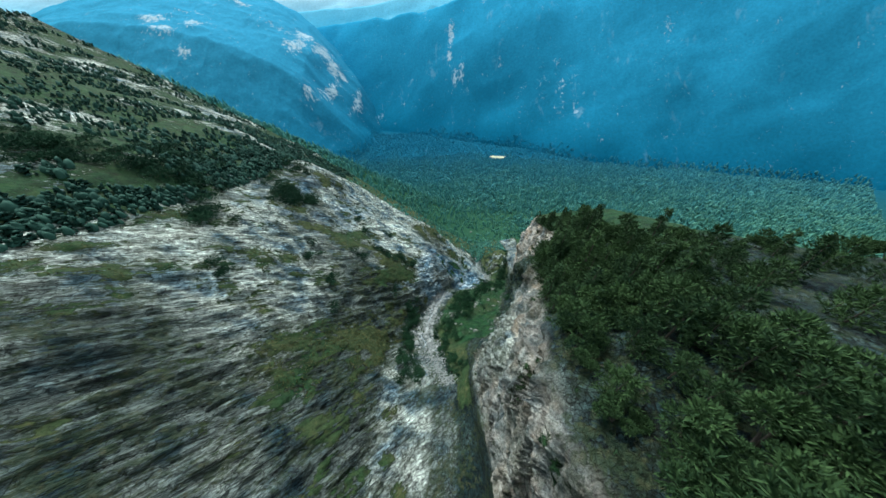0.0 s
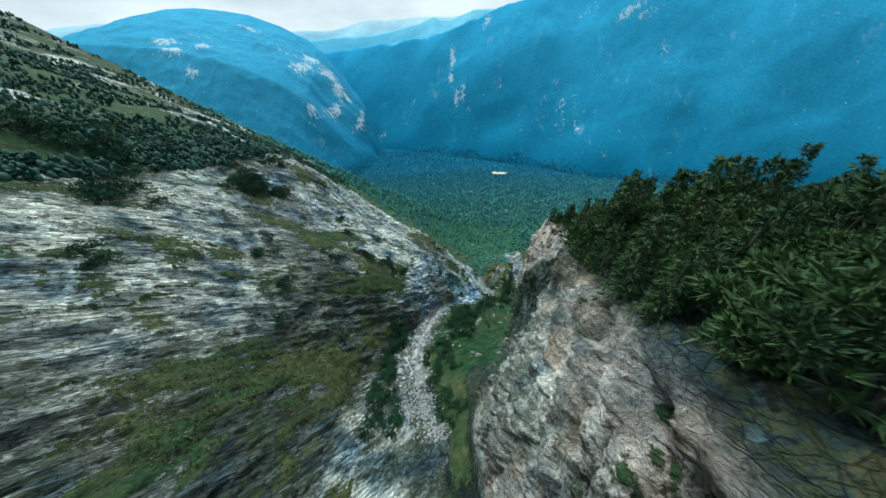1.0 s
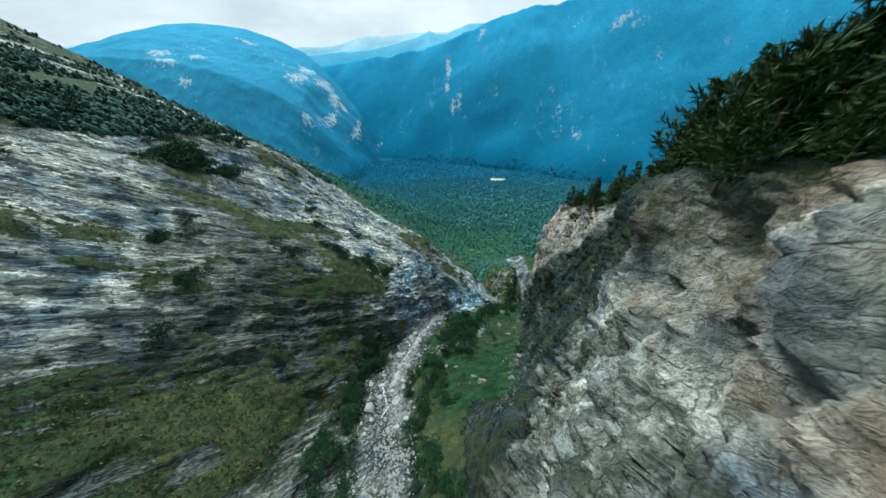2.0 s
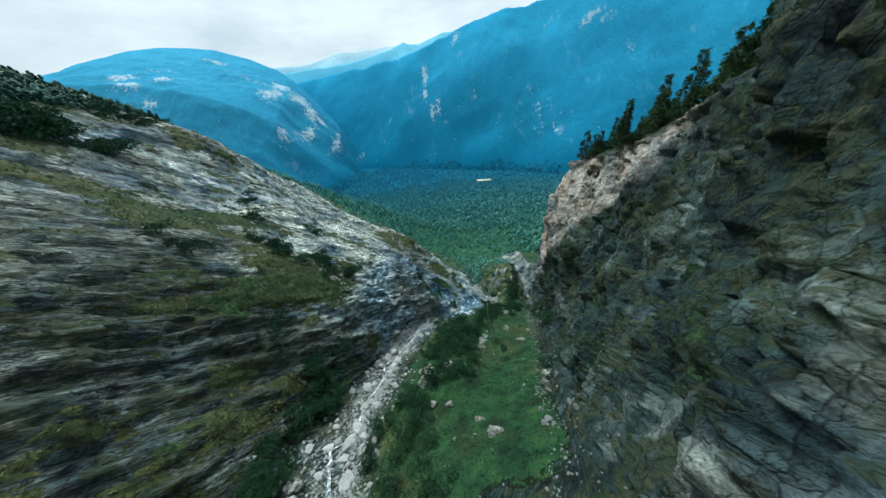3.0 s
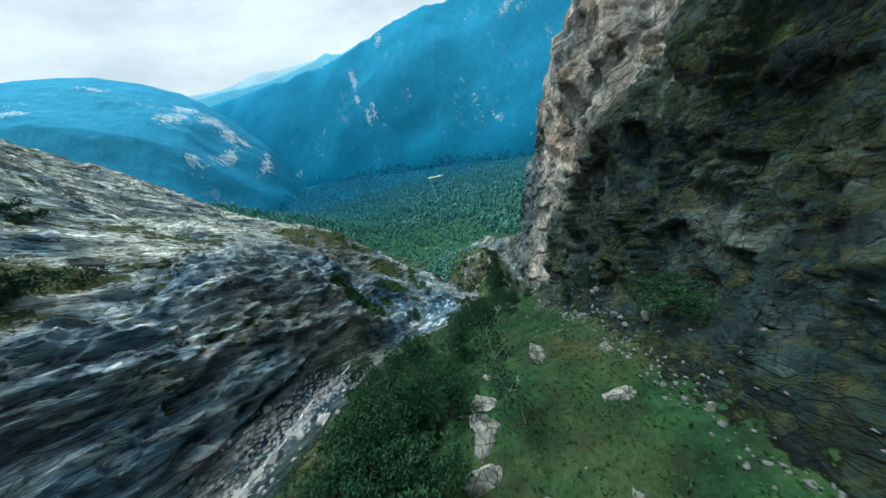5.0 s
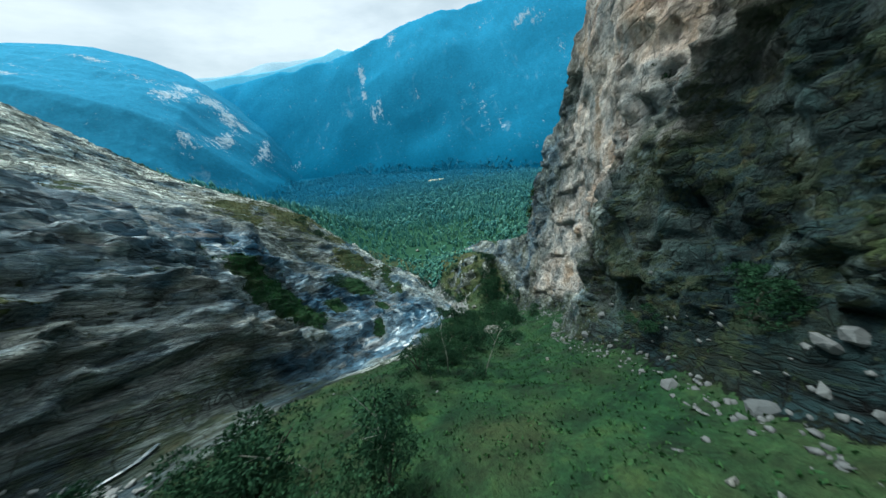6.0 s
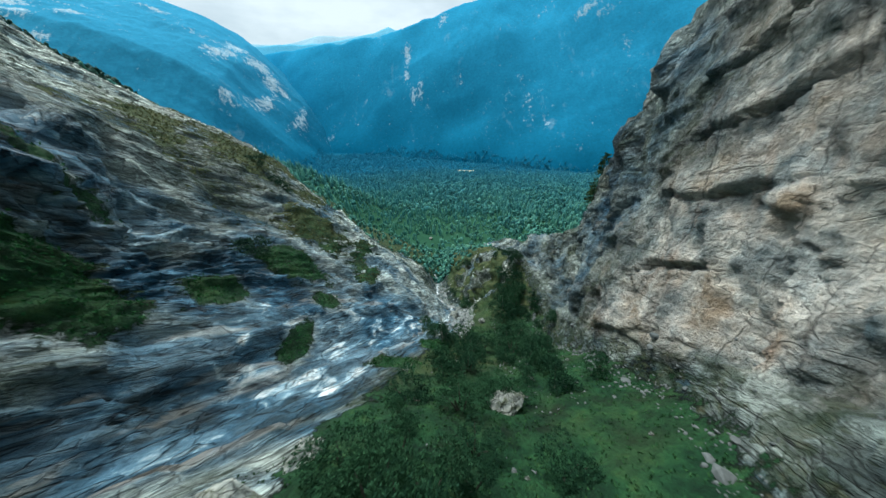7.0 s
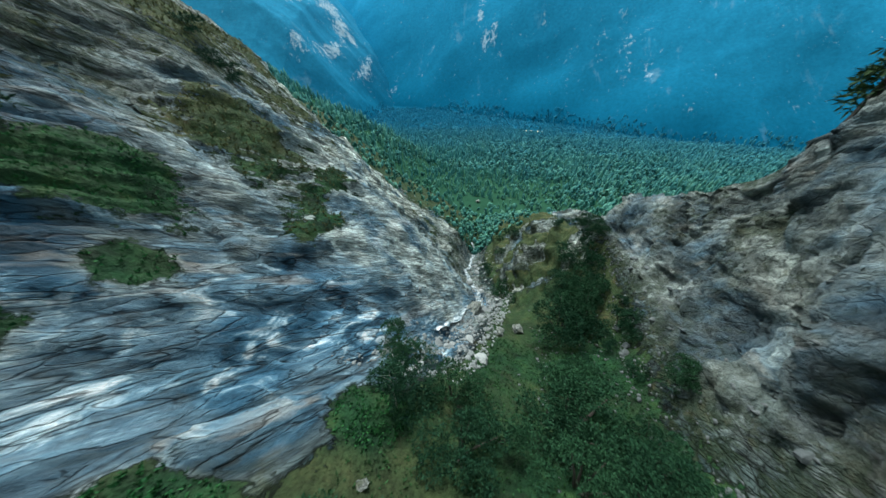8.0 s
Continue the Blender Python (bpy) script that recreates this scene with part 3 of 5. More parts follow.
GRASS = np.maximum(GRASS, 0.9 * band(1.2, 6.9, 0.2, U) * step(276, 296, Y + 8 * field(12, 3, 59)))
lower_crag = band(7.5, 9.9, 0.2, U) * band(218, 266, 5, Y) * step(-0.35, 0.15, field(7, 4, 57))
GRASS = GRASS * (1 - 0.85 * lower_crag)
wild = np.maximum(band(0, 1.5, 0.4, U), 0)
GRASS = np.maximum(GRASS, wild * np.clip(0.62 + 0.6 * field(30, 4, 31), 0, 1))
# shade of the narrow chasm, put in as darker rock colour
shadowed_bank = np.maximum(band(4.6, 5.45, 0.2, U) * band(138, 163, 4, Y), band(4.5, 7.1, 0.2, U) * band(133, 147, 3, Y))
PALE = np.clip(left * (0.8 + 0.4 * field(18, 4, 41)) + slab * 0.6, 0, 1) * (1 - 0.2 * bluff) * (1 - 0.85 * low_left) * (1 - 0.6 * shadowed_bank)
shoulder = band(2.2, 4.0, 0.4, U) * band(92, 138, 10, Y)
PALE = PALE * (1 - 0.45 * shoulder)
GRASS = np.clip(GRASS + 0.14 * shoulder, 0, 1)
rim = band(1.8, 4.7, 0.3, U) * band(190, 275, 8, Y)
PALE = PALE * (1 - (0.35 + 0.35 * step(166, 178, Y)) * slab_left * (1 - band(5.0, 6.9, 0.25, U)))
PALE = np.maximum(PALE, rim * (1 - 0.8 * slab_left) * (0.95 + 0.2 * field(12, 3, 43)))
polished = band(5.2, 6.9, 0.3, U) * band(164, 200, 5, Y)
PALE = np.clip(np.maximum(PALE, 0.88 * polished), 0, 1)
PALE = np.maximum(PALE, band(10.1, 12, 0.2, U) * (0.22 - 0.22 * step(34, 56, Y) + (0.36 + 0.35 * field(9, 4, 45)) * step(174, 188, Y)))
PALE = np.maximum(PALE, band(9.95, 10.7, 0.15, U) * band(140, 178, 5, Y) * (0.2 + 0.3 * field(5, 3, 46)))
PALE = np.maximum(PALE, band(5.3, 7.0, 0.2, U + 0.45 * field(5, 3, 47)) * np.where(Y < 112, 0.18, 0.3))
buttress = band(10.45, 11.45, 0.12, U) * band(30, 62, 4, Y)
PALE = np.maximum(PALE, buttress * (0.3 + 0.3 * field(8, 3, 48) + 0.4 * step(11.25, 11.4, U)))
GRASS = GRASS * (1 - 0.8 * buttress)
foot_slabs = band(4.1, 5.6, 0.25, U) * band(8, 62, 6, Y)
PALE = np.maximum(PALE, foot_slabs * (0.55 + 0.35 * field(7, 3, 49)))
GRASS = GRASS * (1 - 0.8 * foot_slabs * step(-0.4, 0.1, field(8, 3, 50)))
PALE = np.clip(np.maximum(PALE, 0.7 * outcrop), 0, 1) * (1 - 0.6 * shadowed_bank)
knob = np.exp(-((FULL[..., 0] + 4) / 8) ** 2 - ((Y - 205) / 6) ** 2)
PALE = np.maximum(PALE, lower_crag * (0.45 + 0.4 * field(5, 3, 58)))
PALE = PALE * (1 - 0.85 * knob)
GRASS = GRASS * (1 - knob)
edge_slab = band(4.3, 5.9, 0.25, U) * band(197, 230, 5, Y)
PALE = np.clip(PALE + 0.55 * edge_slab, 0, 1)
nose = band(2.4, 4.3, 0.3, U) * band(140, 198, 10, Y)
# paled further so that the bluff carries a painted sheen
PALE = np.clip(PALE + 0.35 * nose * (1 - bluff) + 0.8 * band(2.95, 4.25, 0.2, U) * band(122, 167, 6, Y) + 0.5 * bluff, 0, 1)
GRASS = GRASS * (1 - 0.25 * nose)
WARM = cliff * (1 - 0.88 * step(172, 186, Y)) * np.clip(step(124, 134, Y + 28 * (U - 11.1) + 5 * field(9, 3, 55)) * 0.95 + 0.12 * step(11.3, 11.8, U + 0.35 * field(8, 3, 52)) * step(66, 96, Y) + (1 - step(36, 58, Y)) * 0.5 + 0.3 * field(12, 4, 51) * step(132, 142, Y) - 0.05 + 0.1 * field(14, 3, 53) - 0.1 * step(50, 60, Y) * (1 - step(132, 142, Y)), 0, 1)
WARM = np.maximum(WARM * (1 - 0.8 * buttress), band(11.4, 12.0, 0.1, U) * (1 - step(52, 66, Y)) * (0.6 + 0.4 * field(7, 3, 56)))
# wet rock: smoother, and with the sheen painted into its colour
WET_SHEEN = np.clip(np.maximum(np.maximum(slab_left * (0.85 + 0.4 * field(8, 3, 61)), band(5.2, 7.1, 0.2, U) * band(116, 200, 6, Y) * 0.9 * (1 - shadowed_bank)), bluff * 0.85 * (1 - 0.4 * shadowed_bank)), 0, 1) * (1 - np.clip(1.5 * GRASS - 0.4, 0, 1)) * (1 - 0.85 * rim * (1 - slab))
# on this cliff and the upper slabs below, only a blue-grey tone
WET_SHEEN = np.clip(np.maximum(WET_SHEEN, cliff * step(176, 188, Y) * (0.4 + 0.5 * field(7, 4, 63)) * (1 - GRASS)), 0, 1)
WET_SHEEN = np.maximum(WET_SHEEN, 0.75 * band(1.75, 2.7, 0.2, U) * band(112, 190, 8, Y) * step(-0.15, 0.2, field(13, 3, 65)) * (1 - np.clip(1.5 * GRASS - 0.4, 0, 1)))
WET_SHEEN = WET_SHEEN * (1 - 0.8 * knob) * (1 - 0.55 * edge_slab)
DRY = np.clip(0.35 + 0.5 * field(20, 3, 71) + 0.3 * left * (1 - slab) - 0.3 * right_meadow * (1 - step(205, 225, Y)) + 0.08 * cliff + 0.3 * grassy_shoulder + 0.6 * right_meadow * step(190, 210, Y), 0, 1)
DRY = DRY * (1 - 0.5 * cliff) * (1 - 0.7 * band(12.05, 14, 0.1, U)) * (1 - np.clip(1.4 * LUSH, 0, 0.9)) * (1 - 0.85 * band(0, 1.8, 0.4, U))


def shaped():
    """The gorge with its relief: broken bedding on rock, soft hummocks under grass."""
    n = normals_of(FULL)
    rock = 1 - np.clip(GRASS * 1.1, 0, 1)
    tilt = (PTS @ np.array([-0.3, 0.77, 0.6])).reshape(SH) + 1.6 * field(14, 3, 81)
    beds = terrace(tilt / 5.2) * 1.5 + terrace(tilt / 1.9 + 0.3) * 0.55
    lift = (PTS @ np.array([0.12, 0.25, 0.96])).reshape(SH) + 4.5 * field(17, 4, 83)
    joints = terrace(lift / 8.5) * 2.8 + terrace(lift / 3.1 + 0.8 * field(12, 3, 82)) * 0.9
    slates = field_along(14, 2.4, (0.5, 0.65, -0.58), (-0.5, 0.2, 0.8), 5, 87)
    benches = terrace(2.4 * field_along(16, 4.5, (0.5, 0.65, -0.58), (-0.5, 0.2, 0.8), 4, 88))
    rough = rock * left * (0.9 * slates + 1.3 * benches) + rock * (1 - left) * (1 - cliff) * 0.5 * field(4.0, 4, 86)
    upper = step(146, 154, Y)
    faces = terrace(2.3 * field_along(28, 13, (0.1, 0.5, 0.85), (0.2, 1, 0), 4, 84), 0.85) * 2.7 + terrace(2.6 * field_along(12, 6, (0.15, 0.6, 0.75), (0.2, 1, 0), 3, 85), 0.8) * 1.2
    steep = cliff * ((1 - 0.45 * upper * (1 - step(178, 190, Y))) * faces + (0.4 - 0.3 * upper) * joints + 0.18 * field_along(3.5, 1.4, (0.2, 0.5, 0.8), (0.2, 1, 0), 3, 100))
    wide = 2.2 * field(34, 4, 89) * np.where((U < 5) | (U > 10.2), 1, 0.3)
    quiet = 1 - 0.75 * band(5.0, 9.8, 0.3, U)
    rough = rough + right_meadow * step(205, 222, Y) * (1.8 * field(6, 4, 101) + lower_crag * 1.4 * terrace(2.0 * field(7, 4, 109))) + band(7.3, 9.7, 0.3, U) * (1.5 * field(8, 4, 103) + 1.0 * field(2.8, 3, 104))
    quiet = np.maximum(quiet, step(205, 222, Y))
    up_face = coords(15, 8.5, (0.1, 0.5, 0.85), (0.2, 1, 0))
    on = cliff.reshape(-1) > 0.01
    broken, shade = np.zeros(len(PTS)), np.zeros(len(PTS))
    calm = (1 - 0.5 * upper * (1 - step(176, 188, Y))).reshape(-1)[on]
    for scale, high, weight, seed in ((1.0, 1.7, 0.08, 120), (0.42, 1.25, 0.42, 140), (0.17, 0.5, 0.55, 160)):
        h, c = facets(up_face[on] / scale + 0.12 * vnoise(PTS[on] / 6.0, seed)[:, None], seed)
        broken[on] += high * h * calm
        shade[on] += weight * c
    steep = 0.45 * steep + cliff * broken.reshape(SH)
    move = wide + rough * quiet + (0.45 * beds * rock * left) + steep + GRASS * 0.22 * field(2.2, 4, 91)
    plates = coords(8.0, 2.6, (0.5, 0.65, -0.58), (-0.5, 0.2, 0.8))
    on = ((left + slab) * (U > 1.5) * (Y > 10) > 0.05).reshape(-1)
    flat = np.zeros(len(PTS))
    for scale, high, weight, seed in ((1.0, 0.75, 0.5, 180), (0.4, 0.3, 0.4, 200)):
        h, c = facets(plates[on] / scale + 0.15 * vnoise(PTS[on] / 4.0, seed)[:, None], seed)
        flat[on] += high * h
        shade[on] += weight * c
    move = move + flat.reshape(SH) * np.clip(rock + 0.15, 0, 1) * (1 + 0.9 * bluff)
    ledge = (PTS @ np.array([-0.22, 0.3, 0.93])).reshape(SH) + 2.6 * field(9, 4, 95)
    move = move + bluff * (terrace(ledge / 3.4) * 1.5 + terrace(ledge / 1.3 + field(5, 3, 96)) * 0.5 + 0.7 * field_along(6, 1.8, (0.5, 0.8, -0.35), (-0.2, 0.3, 0.9), 4, 97))
    move = move + slab * (0.9 * terrace(2.2 * field_along(13, 3.2, (0.5, 0.7, -0.5), (-0.5, 0.2, 0.8), 4, 93)) + 0.35 * field_along(8, 1.4, (0.5, 0.7, -0.5), (-0.5, 0.2, 0.8), 3, 94))
    gully = -0.7 * band(5.6, 6.5, 0.25, U)
    layer = (PTS @ np.array([0.05, 0.5, 0.86])).reshape(SH) + 5.5 * field(26, 3, 105) + 0.7 * field(5, 3, 106)
    part_way = layer / 10.5 - np.floor(layer / 10.5) - 0.5
    open_joint = step(-0.1, 0.3, field(16, 3, 107))
    move = move + cliff * upper * (1 - step(180, 192, Y)) * open_joint * (0.6 * step(0.0, 0.03, part_way) * (1 - step(0.03, 0.4, part_way)) - 1.1 * np.exp(-(part_way * 10.5 / 0.4) ** 2))
    move = move + buttress * 0.9 * terrace((PTS @ np.array([0.35, 0.45, 0.82])).reshape(SH) / 2.1 + 0.5 * field(9, 3, 108))
    edge = step(0, 0.6, U) * (1 - step(13.4, 14, U))
    out = FULL + n * ((move + gully) * edge)[..., None]
    return out, np.clip(0.5 + 0.5 * shade.reshape(SH), 0, 1)


SURF, TONE = shaped()
ground = grid_mesh("ground", SURF, dict(grass=GRASS, cliff=cliff, pale=PALE, warm=WARM, wet_sheen=WET_SHEEN, dry=DRY, tone=TONE, bedded=band(0, 5.2, 0.2, U) * (1 - LUSH)), GROUND)
tagged(ground, "steep grey rock gorge with olive grass, ledges and cliffs", "ground", kind="structure")


def at(u, y):
    """The place on the gorge's surface at rail mark u and distance y."""
    j = float(np.interp(u, MARK, np.arange(len(MARK))))
    i = float(np.interp(y, FULL[:, 0, 1], np.arange(SH[0])))
    i0, j0 = min(int(i), SH[0] - 2), min(int(j), SH[1] - 2)
    a, b = i - i0, j - j0
    p = (1 - a) * ((1 - b) * SURF[i0, j0] + b * SURF[i0, j0 + 1]) + a * ((1 - b) * SURF[i0 + 1, j0] + b * SURF[i0 + 1, j0 + 1])
    return Vector(p)


# ---------------------------------------------------------------- valley and mountains
CREST_RIGHT = rail((-2000, 0, 330), (-600, 0, 388), (-419, 0, 410), (-280, 0, 420), (-159, 0, 432), (19, 0, 459), (120, 0, 493), (193, 0, 526), (256, 0, 540), (363, 0, 565), (445, 0, 592), (490, 0, 590), (530, 0, 578), (584, 0, 596), (639, 0, 605), (752, 0, 594), (924, 0, 580), (1097, 0, 574), (2600, 0, 575))
CRAGS = ((35, 1522, 10, 40), (28, 1463, 9, 26), (81, 1382, 9, 24), (52, 1373, 8, 20), (109, 1319, 9, 18, 0.5), (244, 1361, 6, 16, 0.7), (474, 1186, 16, 40, 0.45), (512, 1130, 10, 40, 0.5), (408, 1235, 20, 30, 0.35), (327, 1229, 20, 24, 0.35),
         (462, 1267, 10, 40, 0.35), (243, 1228, 14, 20, 0.3), (829, 1249, 8, 20, 0.6), (198, 1624, 18, 20), (596, 1499, 30, 12, 0.5), (739, 1401, 40, 12, 0.8), (780, 1363, 24, 14, 0.8),
         (-941, 1111, 22, 24), (-881, 1058, 24, 20), (-827, 1125, 16, 24), (-879, 1223, 30, 12, 0.6), (-800, 996, 16, 14), (-581, 1414, 26, 50), (-519, 1398, 22, 50), (-572, 1280, 16, 60), (-476, 1363, 18, 40), (-446, 1369, 16, 14),
         (-449, 1215, 10, 70), (-470, 1039, 10, 24), (-819, 1423, 50, 12, 0.6), (-669, 1342, 40, 16, 0.6), (-380, 1300, 10, 60, 0.8), (-304, 1387, 12, 40, 0.5))


def field_at(x, y):
    p = np.stack([x, y, 0 * x], -1).reshape(-1, 3)
    f = lambda size, octaves, seed: fbm(p, size, octaves, seed=seed).reshape(x.shape)
    r = lambda size, octaves, seed: ridged(p, size, octaves, seed=seed).reshape(x.shape)
    return f, r


def floor_height(x, y):
    """The valley's floor, and the wooded hill that comes down to it past the slabs."""
    f, r = field_at(x, y)
    floor = np.maximum(66 - 0.115 * (y - 420) - 0.02 * np.abs(x - 80) + 2.0 * f(90, 3, 5), -2)
    hill = 66 + 0.5 * (-x) - 0.13 * (y - 480) - 0.6 * np.maximum(y - 520, 0) + 5 * f(70, 4, 17)
    swell = 12.0
    h = np.maximum(floor, hill)
    return h + swell * 0.35 * np.exp(-np.abs(floor - hill) / swell)


def right_height(x, y):
    f, r = field_at(x, y)
    foot = 1150 - 0.45 * (np.clip(x, -1000, 1400) - 90) + 45 * f(300, 2, 7)
    d = np.maximum(y - foot, 0)
    top = CREST_RIGHT(x)[1] + 9 * f(90, 4, 9)
    h = np.minimum(0.92 * d + step(20, 200, d) * (5 * r(240, 3, 11) + 2.4 * r(85, 4, 12) - 3.5) * step(0, 90, top - 0.92 * d), top)
    return h - 0.12 * np.maximum(0.92 * d - top, 0) - 8 * (d <= 0)


CREST_LEFT = rail((-2600, 0, 250), (-1675, 0, 471), (-1585, 0, 485), (-1430, 0, 519), (-1265, 0, 538), (-1136, 0, 541), (-1015, 0, 530), (-918, 0, 517), (-804, 0, 482), (-690, 0, 438), (-600, 0, 386), (-550, 0, 330), (-495, 0, 268), (-430, 0, 205), (-340, 0, 70), (-240, 0, -40))


def left_height(x, y):
    f, r = field_at(x, y)
    crest = CREST_LEFT(x + 0.2 * (y - 1575) + 25 * f(200, 3, 13))[1]
    front = 0.28 * np.maximum(1600 - y, 0) + 0.6 * np.maximum(1050 - y, 0)
    return crest - front - 0.5 * np.maximum(y - 1720, 0) + step(30, 160, crest) * (5 * r(170, 3, 15) + 2.5 * r(60, 4, 16) - 4) * step(1620, 1480, y)


def crag_mask(x, y):
    c = 0.0 * x
    for cx, cy, rx, ry, *much in CRAGS:
        c = np.maximum(c, 0.58 * (much[0] if much else 1.0) * np.exp(-(((x - cx) / rx) ** 2 + ((y - cy) / ry) ** 2) * 0.42))
    return c


def slope_mesh(name, xs, ys, height, material, label):
    x, y = np.meshgrid(xs, ys)
    z = height(x, y)
    ob = grid_mesh(name, np.stack([x, y, z], -1), dict(crag=crag_mask(x, y)), material)
    return tagged(ob, label, "mountain", kind="structure")


def valley_floor_height(x, y):
    z = floor_height(x, y)
    inside = band(-405, 240, 8, x) * (1 - step(331, 341, y))
    behind = np.where(y < -60, 300 + 0.75 * (-y - 60) + 0.15 * np.abs(x), 0)
    return np.maximum(z * (1 - inside) + inside * np.minimum(z, 40), behind)


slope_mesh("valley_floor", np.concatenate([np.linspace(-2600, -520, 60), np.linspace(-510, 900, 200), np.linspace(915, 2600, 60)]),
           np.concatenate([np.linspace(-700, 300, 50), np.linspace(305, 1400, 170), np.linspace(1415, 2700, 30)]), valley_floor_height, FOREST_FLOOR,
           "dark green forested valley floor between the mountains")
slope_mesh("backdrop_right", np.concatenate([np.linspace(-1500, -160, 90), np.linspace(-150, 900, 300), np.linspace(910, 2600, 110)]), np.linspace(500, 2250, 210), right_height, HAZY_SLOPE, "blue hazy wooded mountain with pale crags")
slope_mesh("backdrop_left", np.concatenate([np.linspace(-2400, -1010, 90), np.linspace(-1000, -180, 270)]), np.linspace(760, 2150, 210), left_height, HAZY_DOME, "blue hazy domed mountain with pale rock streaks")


RIDGE_FAR = rail((-1500, 0, 430), (-549, 0, 494), (-300, 0, 532), (-177, 0, 556), (-110, 0, 582), (-79, 0, 596), (-40, 0, 580), (25, 0, 576), (187, 0, 626), (1200, 0, 640))
RIDGE_FARTHEST = rail((-4200, 0, 590), (-3300, 0, 655), (-2900, 0, 640), (-1371, 0, 593), (-1153, 0, 587), (-976, 0, 620), (-798, 0, 666), (-633, 0, 669), (-300, 0, 691), (1500, 0, 700))


def ridge_height(crest_line, start):
    def height(x, y):
        f, r = field_at(x + start, y)
        crest = crest_line(x)[1] + 6 * f(160, 3, 19)
        return crest - (0.6 + 0.12 * r(300, 3, 20)) * np.abs(y - start)
    return height


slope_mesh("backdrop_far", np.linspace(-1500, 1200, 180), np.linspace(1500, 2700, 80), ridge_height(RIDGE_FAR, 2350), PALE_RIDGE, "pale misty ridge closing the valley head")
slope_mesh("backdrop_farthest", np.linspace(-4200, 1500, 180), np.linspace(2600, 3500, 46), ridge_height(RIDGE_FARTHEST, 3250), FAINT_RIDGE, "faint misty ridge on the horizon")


# ---------------------------------------------------------------- building blocks of plants and stones
def mesh_of(name, verts, faces, material, smooth=False):
    me = bpy.data.meshes.new(name)
    me.from_pydata([tuple(v) for v in verts], [], [tuple(f) for f in faces])
    me.update()
    if smooth:
        me.polygons.foreach_set("use_smooth", np.ones(len(me.polygons), bool))
    me.materials.append(material)
    return me


def part(name, me, parent, label=""):
    ob = new(name, me)
    ob.parent = parent
    return tagged(ob, label)


PINE = leaf_material("pine_needles", (0.006, 0.024, 0.014), (0.068, 0.125, 0.042), 0.4)
SCRUB = leaf_material("dwarf_pine_needles", (0.006, 0.026, 0.017), (0.03, 0.085, 0.042))
BROADLEAF = leaf_material("broad_leaves", (0.006, 0.03, 0.018), (0.036, 0.1, 0.042), 0.35)
BARK = plain_material("bark", (0.05, 0.045, 0.04), (0.14, 0.12, 0.1), 0.2)
BIRCH = plain_material("birch_bark", (0.35, 0.34, 0.31), (0.62, 0.6, 0.55), 0.25)
STONE = plain_material("pale_stone", (0.08, 0.1, 0.105), (0.54, 0.56, 0.54), 0.5, 0.8, 0.6)


def bedded_stone():
    m = Nodes("weathered_stone")
    local = m.tree.nodes.new("ShaderNodeTexCoord").outputs["Object"]
    beds = m.noise(0.22, 5, 0.6, vector=local, stretch=((12, 8, 0), (0.25, 0.3, 1.6)), warp=0.6)
    spots = m.noise(0.16, 6, 0.7, vector=local)
    chip, joint = m.blocks(m.place, 0.5, 0.05)
    color = m.ramp(beds, (0.32, (0.05, 0.065, 0.065)), (0.45, (0.18, 0.2, 0.185)), (0.6, (0.36, 0.37, 0.33)))
    color = m.mix(0.6, color, m.ramp(chip, (0.0, 0.6), (0.5, 1.0), (1.0, 1.4)), "MULTIPLY")
    color = m.mix(0.5, color, m.ramp(spots, (0.38, 0.35), (0.55, 1.1)), "MULTIPLY")
    color = m.mix(0.6, color, m.ramp(joint, (0.0, 0.2), (1.0, 1.0)), "MULTIPLY")
    color = m.mix(m.math("MULTIPLY", m.ramp(m.noise(0.7, 4, 0.6), (0.52, 0.0), (0.66, 1.0)), 0.7), color, (0.06, 0.075, 0.03))
    m.bump(m.math("ADD", beds, m.math("ADD", m.math("MULTIPLY", spots, 0.6), m.math("MULTIPLY", joint, 0.5))), 0.9, 0.25)
    return m.finish(color, 0.88, 0.2)


FALLEN = bedded_stone()
GREY_STONE = plain_material("grey_stone", (0.06, 0.075, 0.08), (0.2, 0.215, 0.21), 0.8, 0.85, 0.6)
TUFT = leaf_material("meadow_blades", (0.02, 0.07, 0.026), (0.05, 0.125, 0.038))
MOSS = leaf_material("moss", (0.018, 0.085, 0.03), (0.055, 0.18, 0.05))
HILL_SCRUB = leaf_material("hillside_scrub_leaves", (0.012, 0.045, 0.036), (0.04, 0.1, 0.075))
DRY_TUFT = leaf_material("dry_blades", (0.05, 0.072, 0.025), (0.2, 0.19, 0.085))


def tube(points, radii, sides=6):
    """A tapered, bent stem through the points."""
    verts, faces = [], []
    for k, (p, r) in enumerate(zip(points, radii)):
        for s in range(sides):
            a = 2 * math.pi * s / sides
            verts.append((p[0] + r * math.cos(a), p[1] + r * math.sin(a), p[2]))
        if k:
            b, c = (k - 1) * sides, k * sides
            faces += [(b + s, b + (s + 1) % sides, c + (s + 1) % sides, c + s) for s in range(sides)]
    return verts, faces


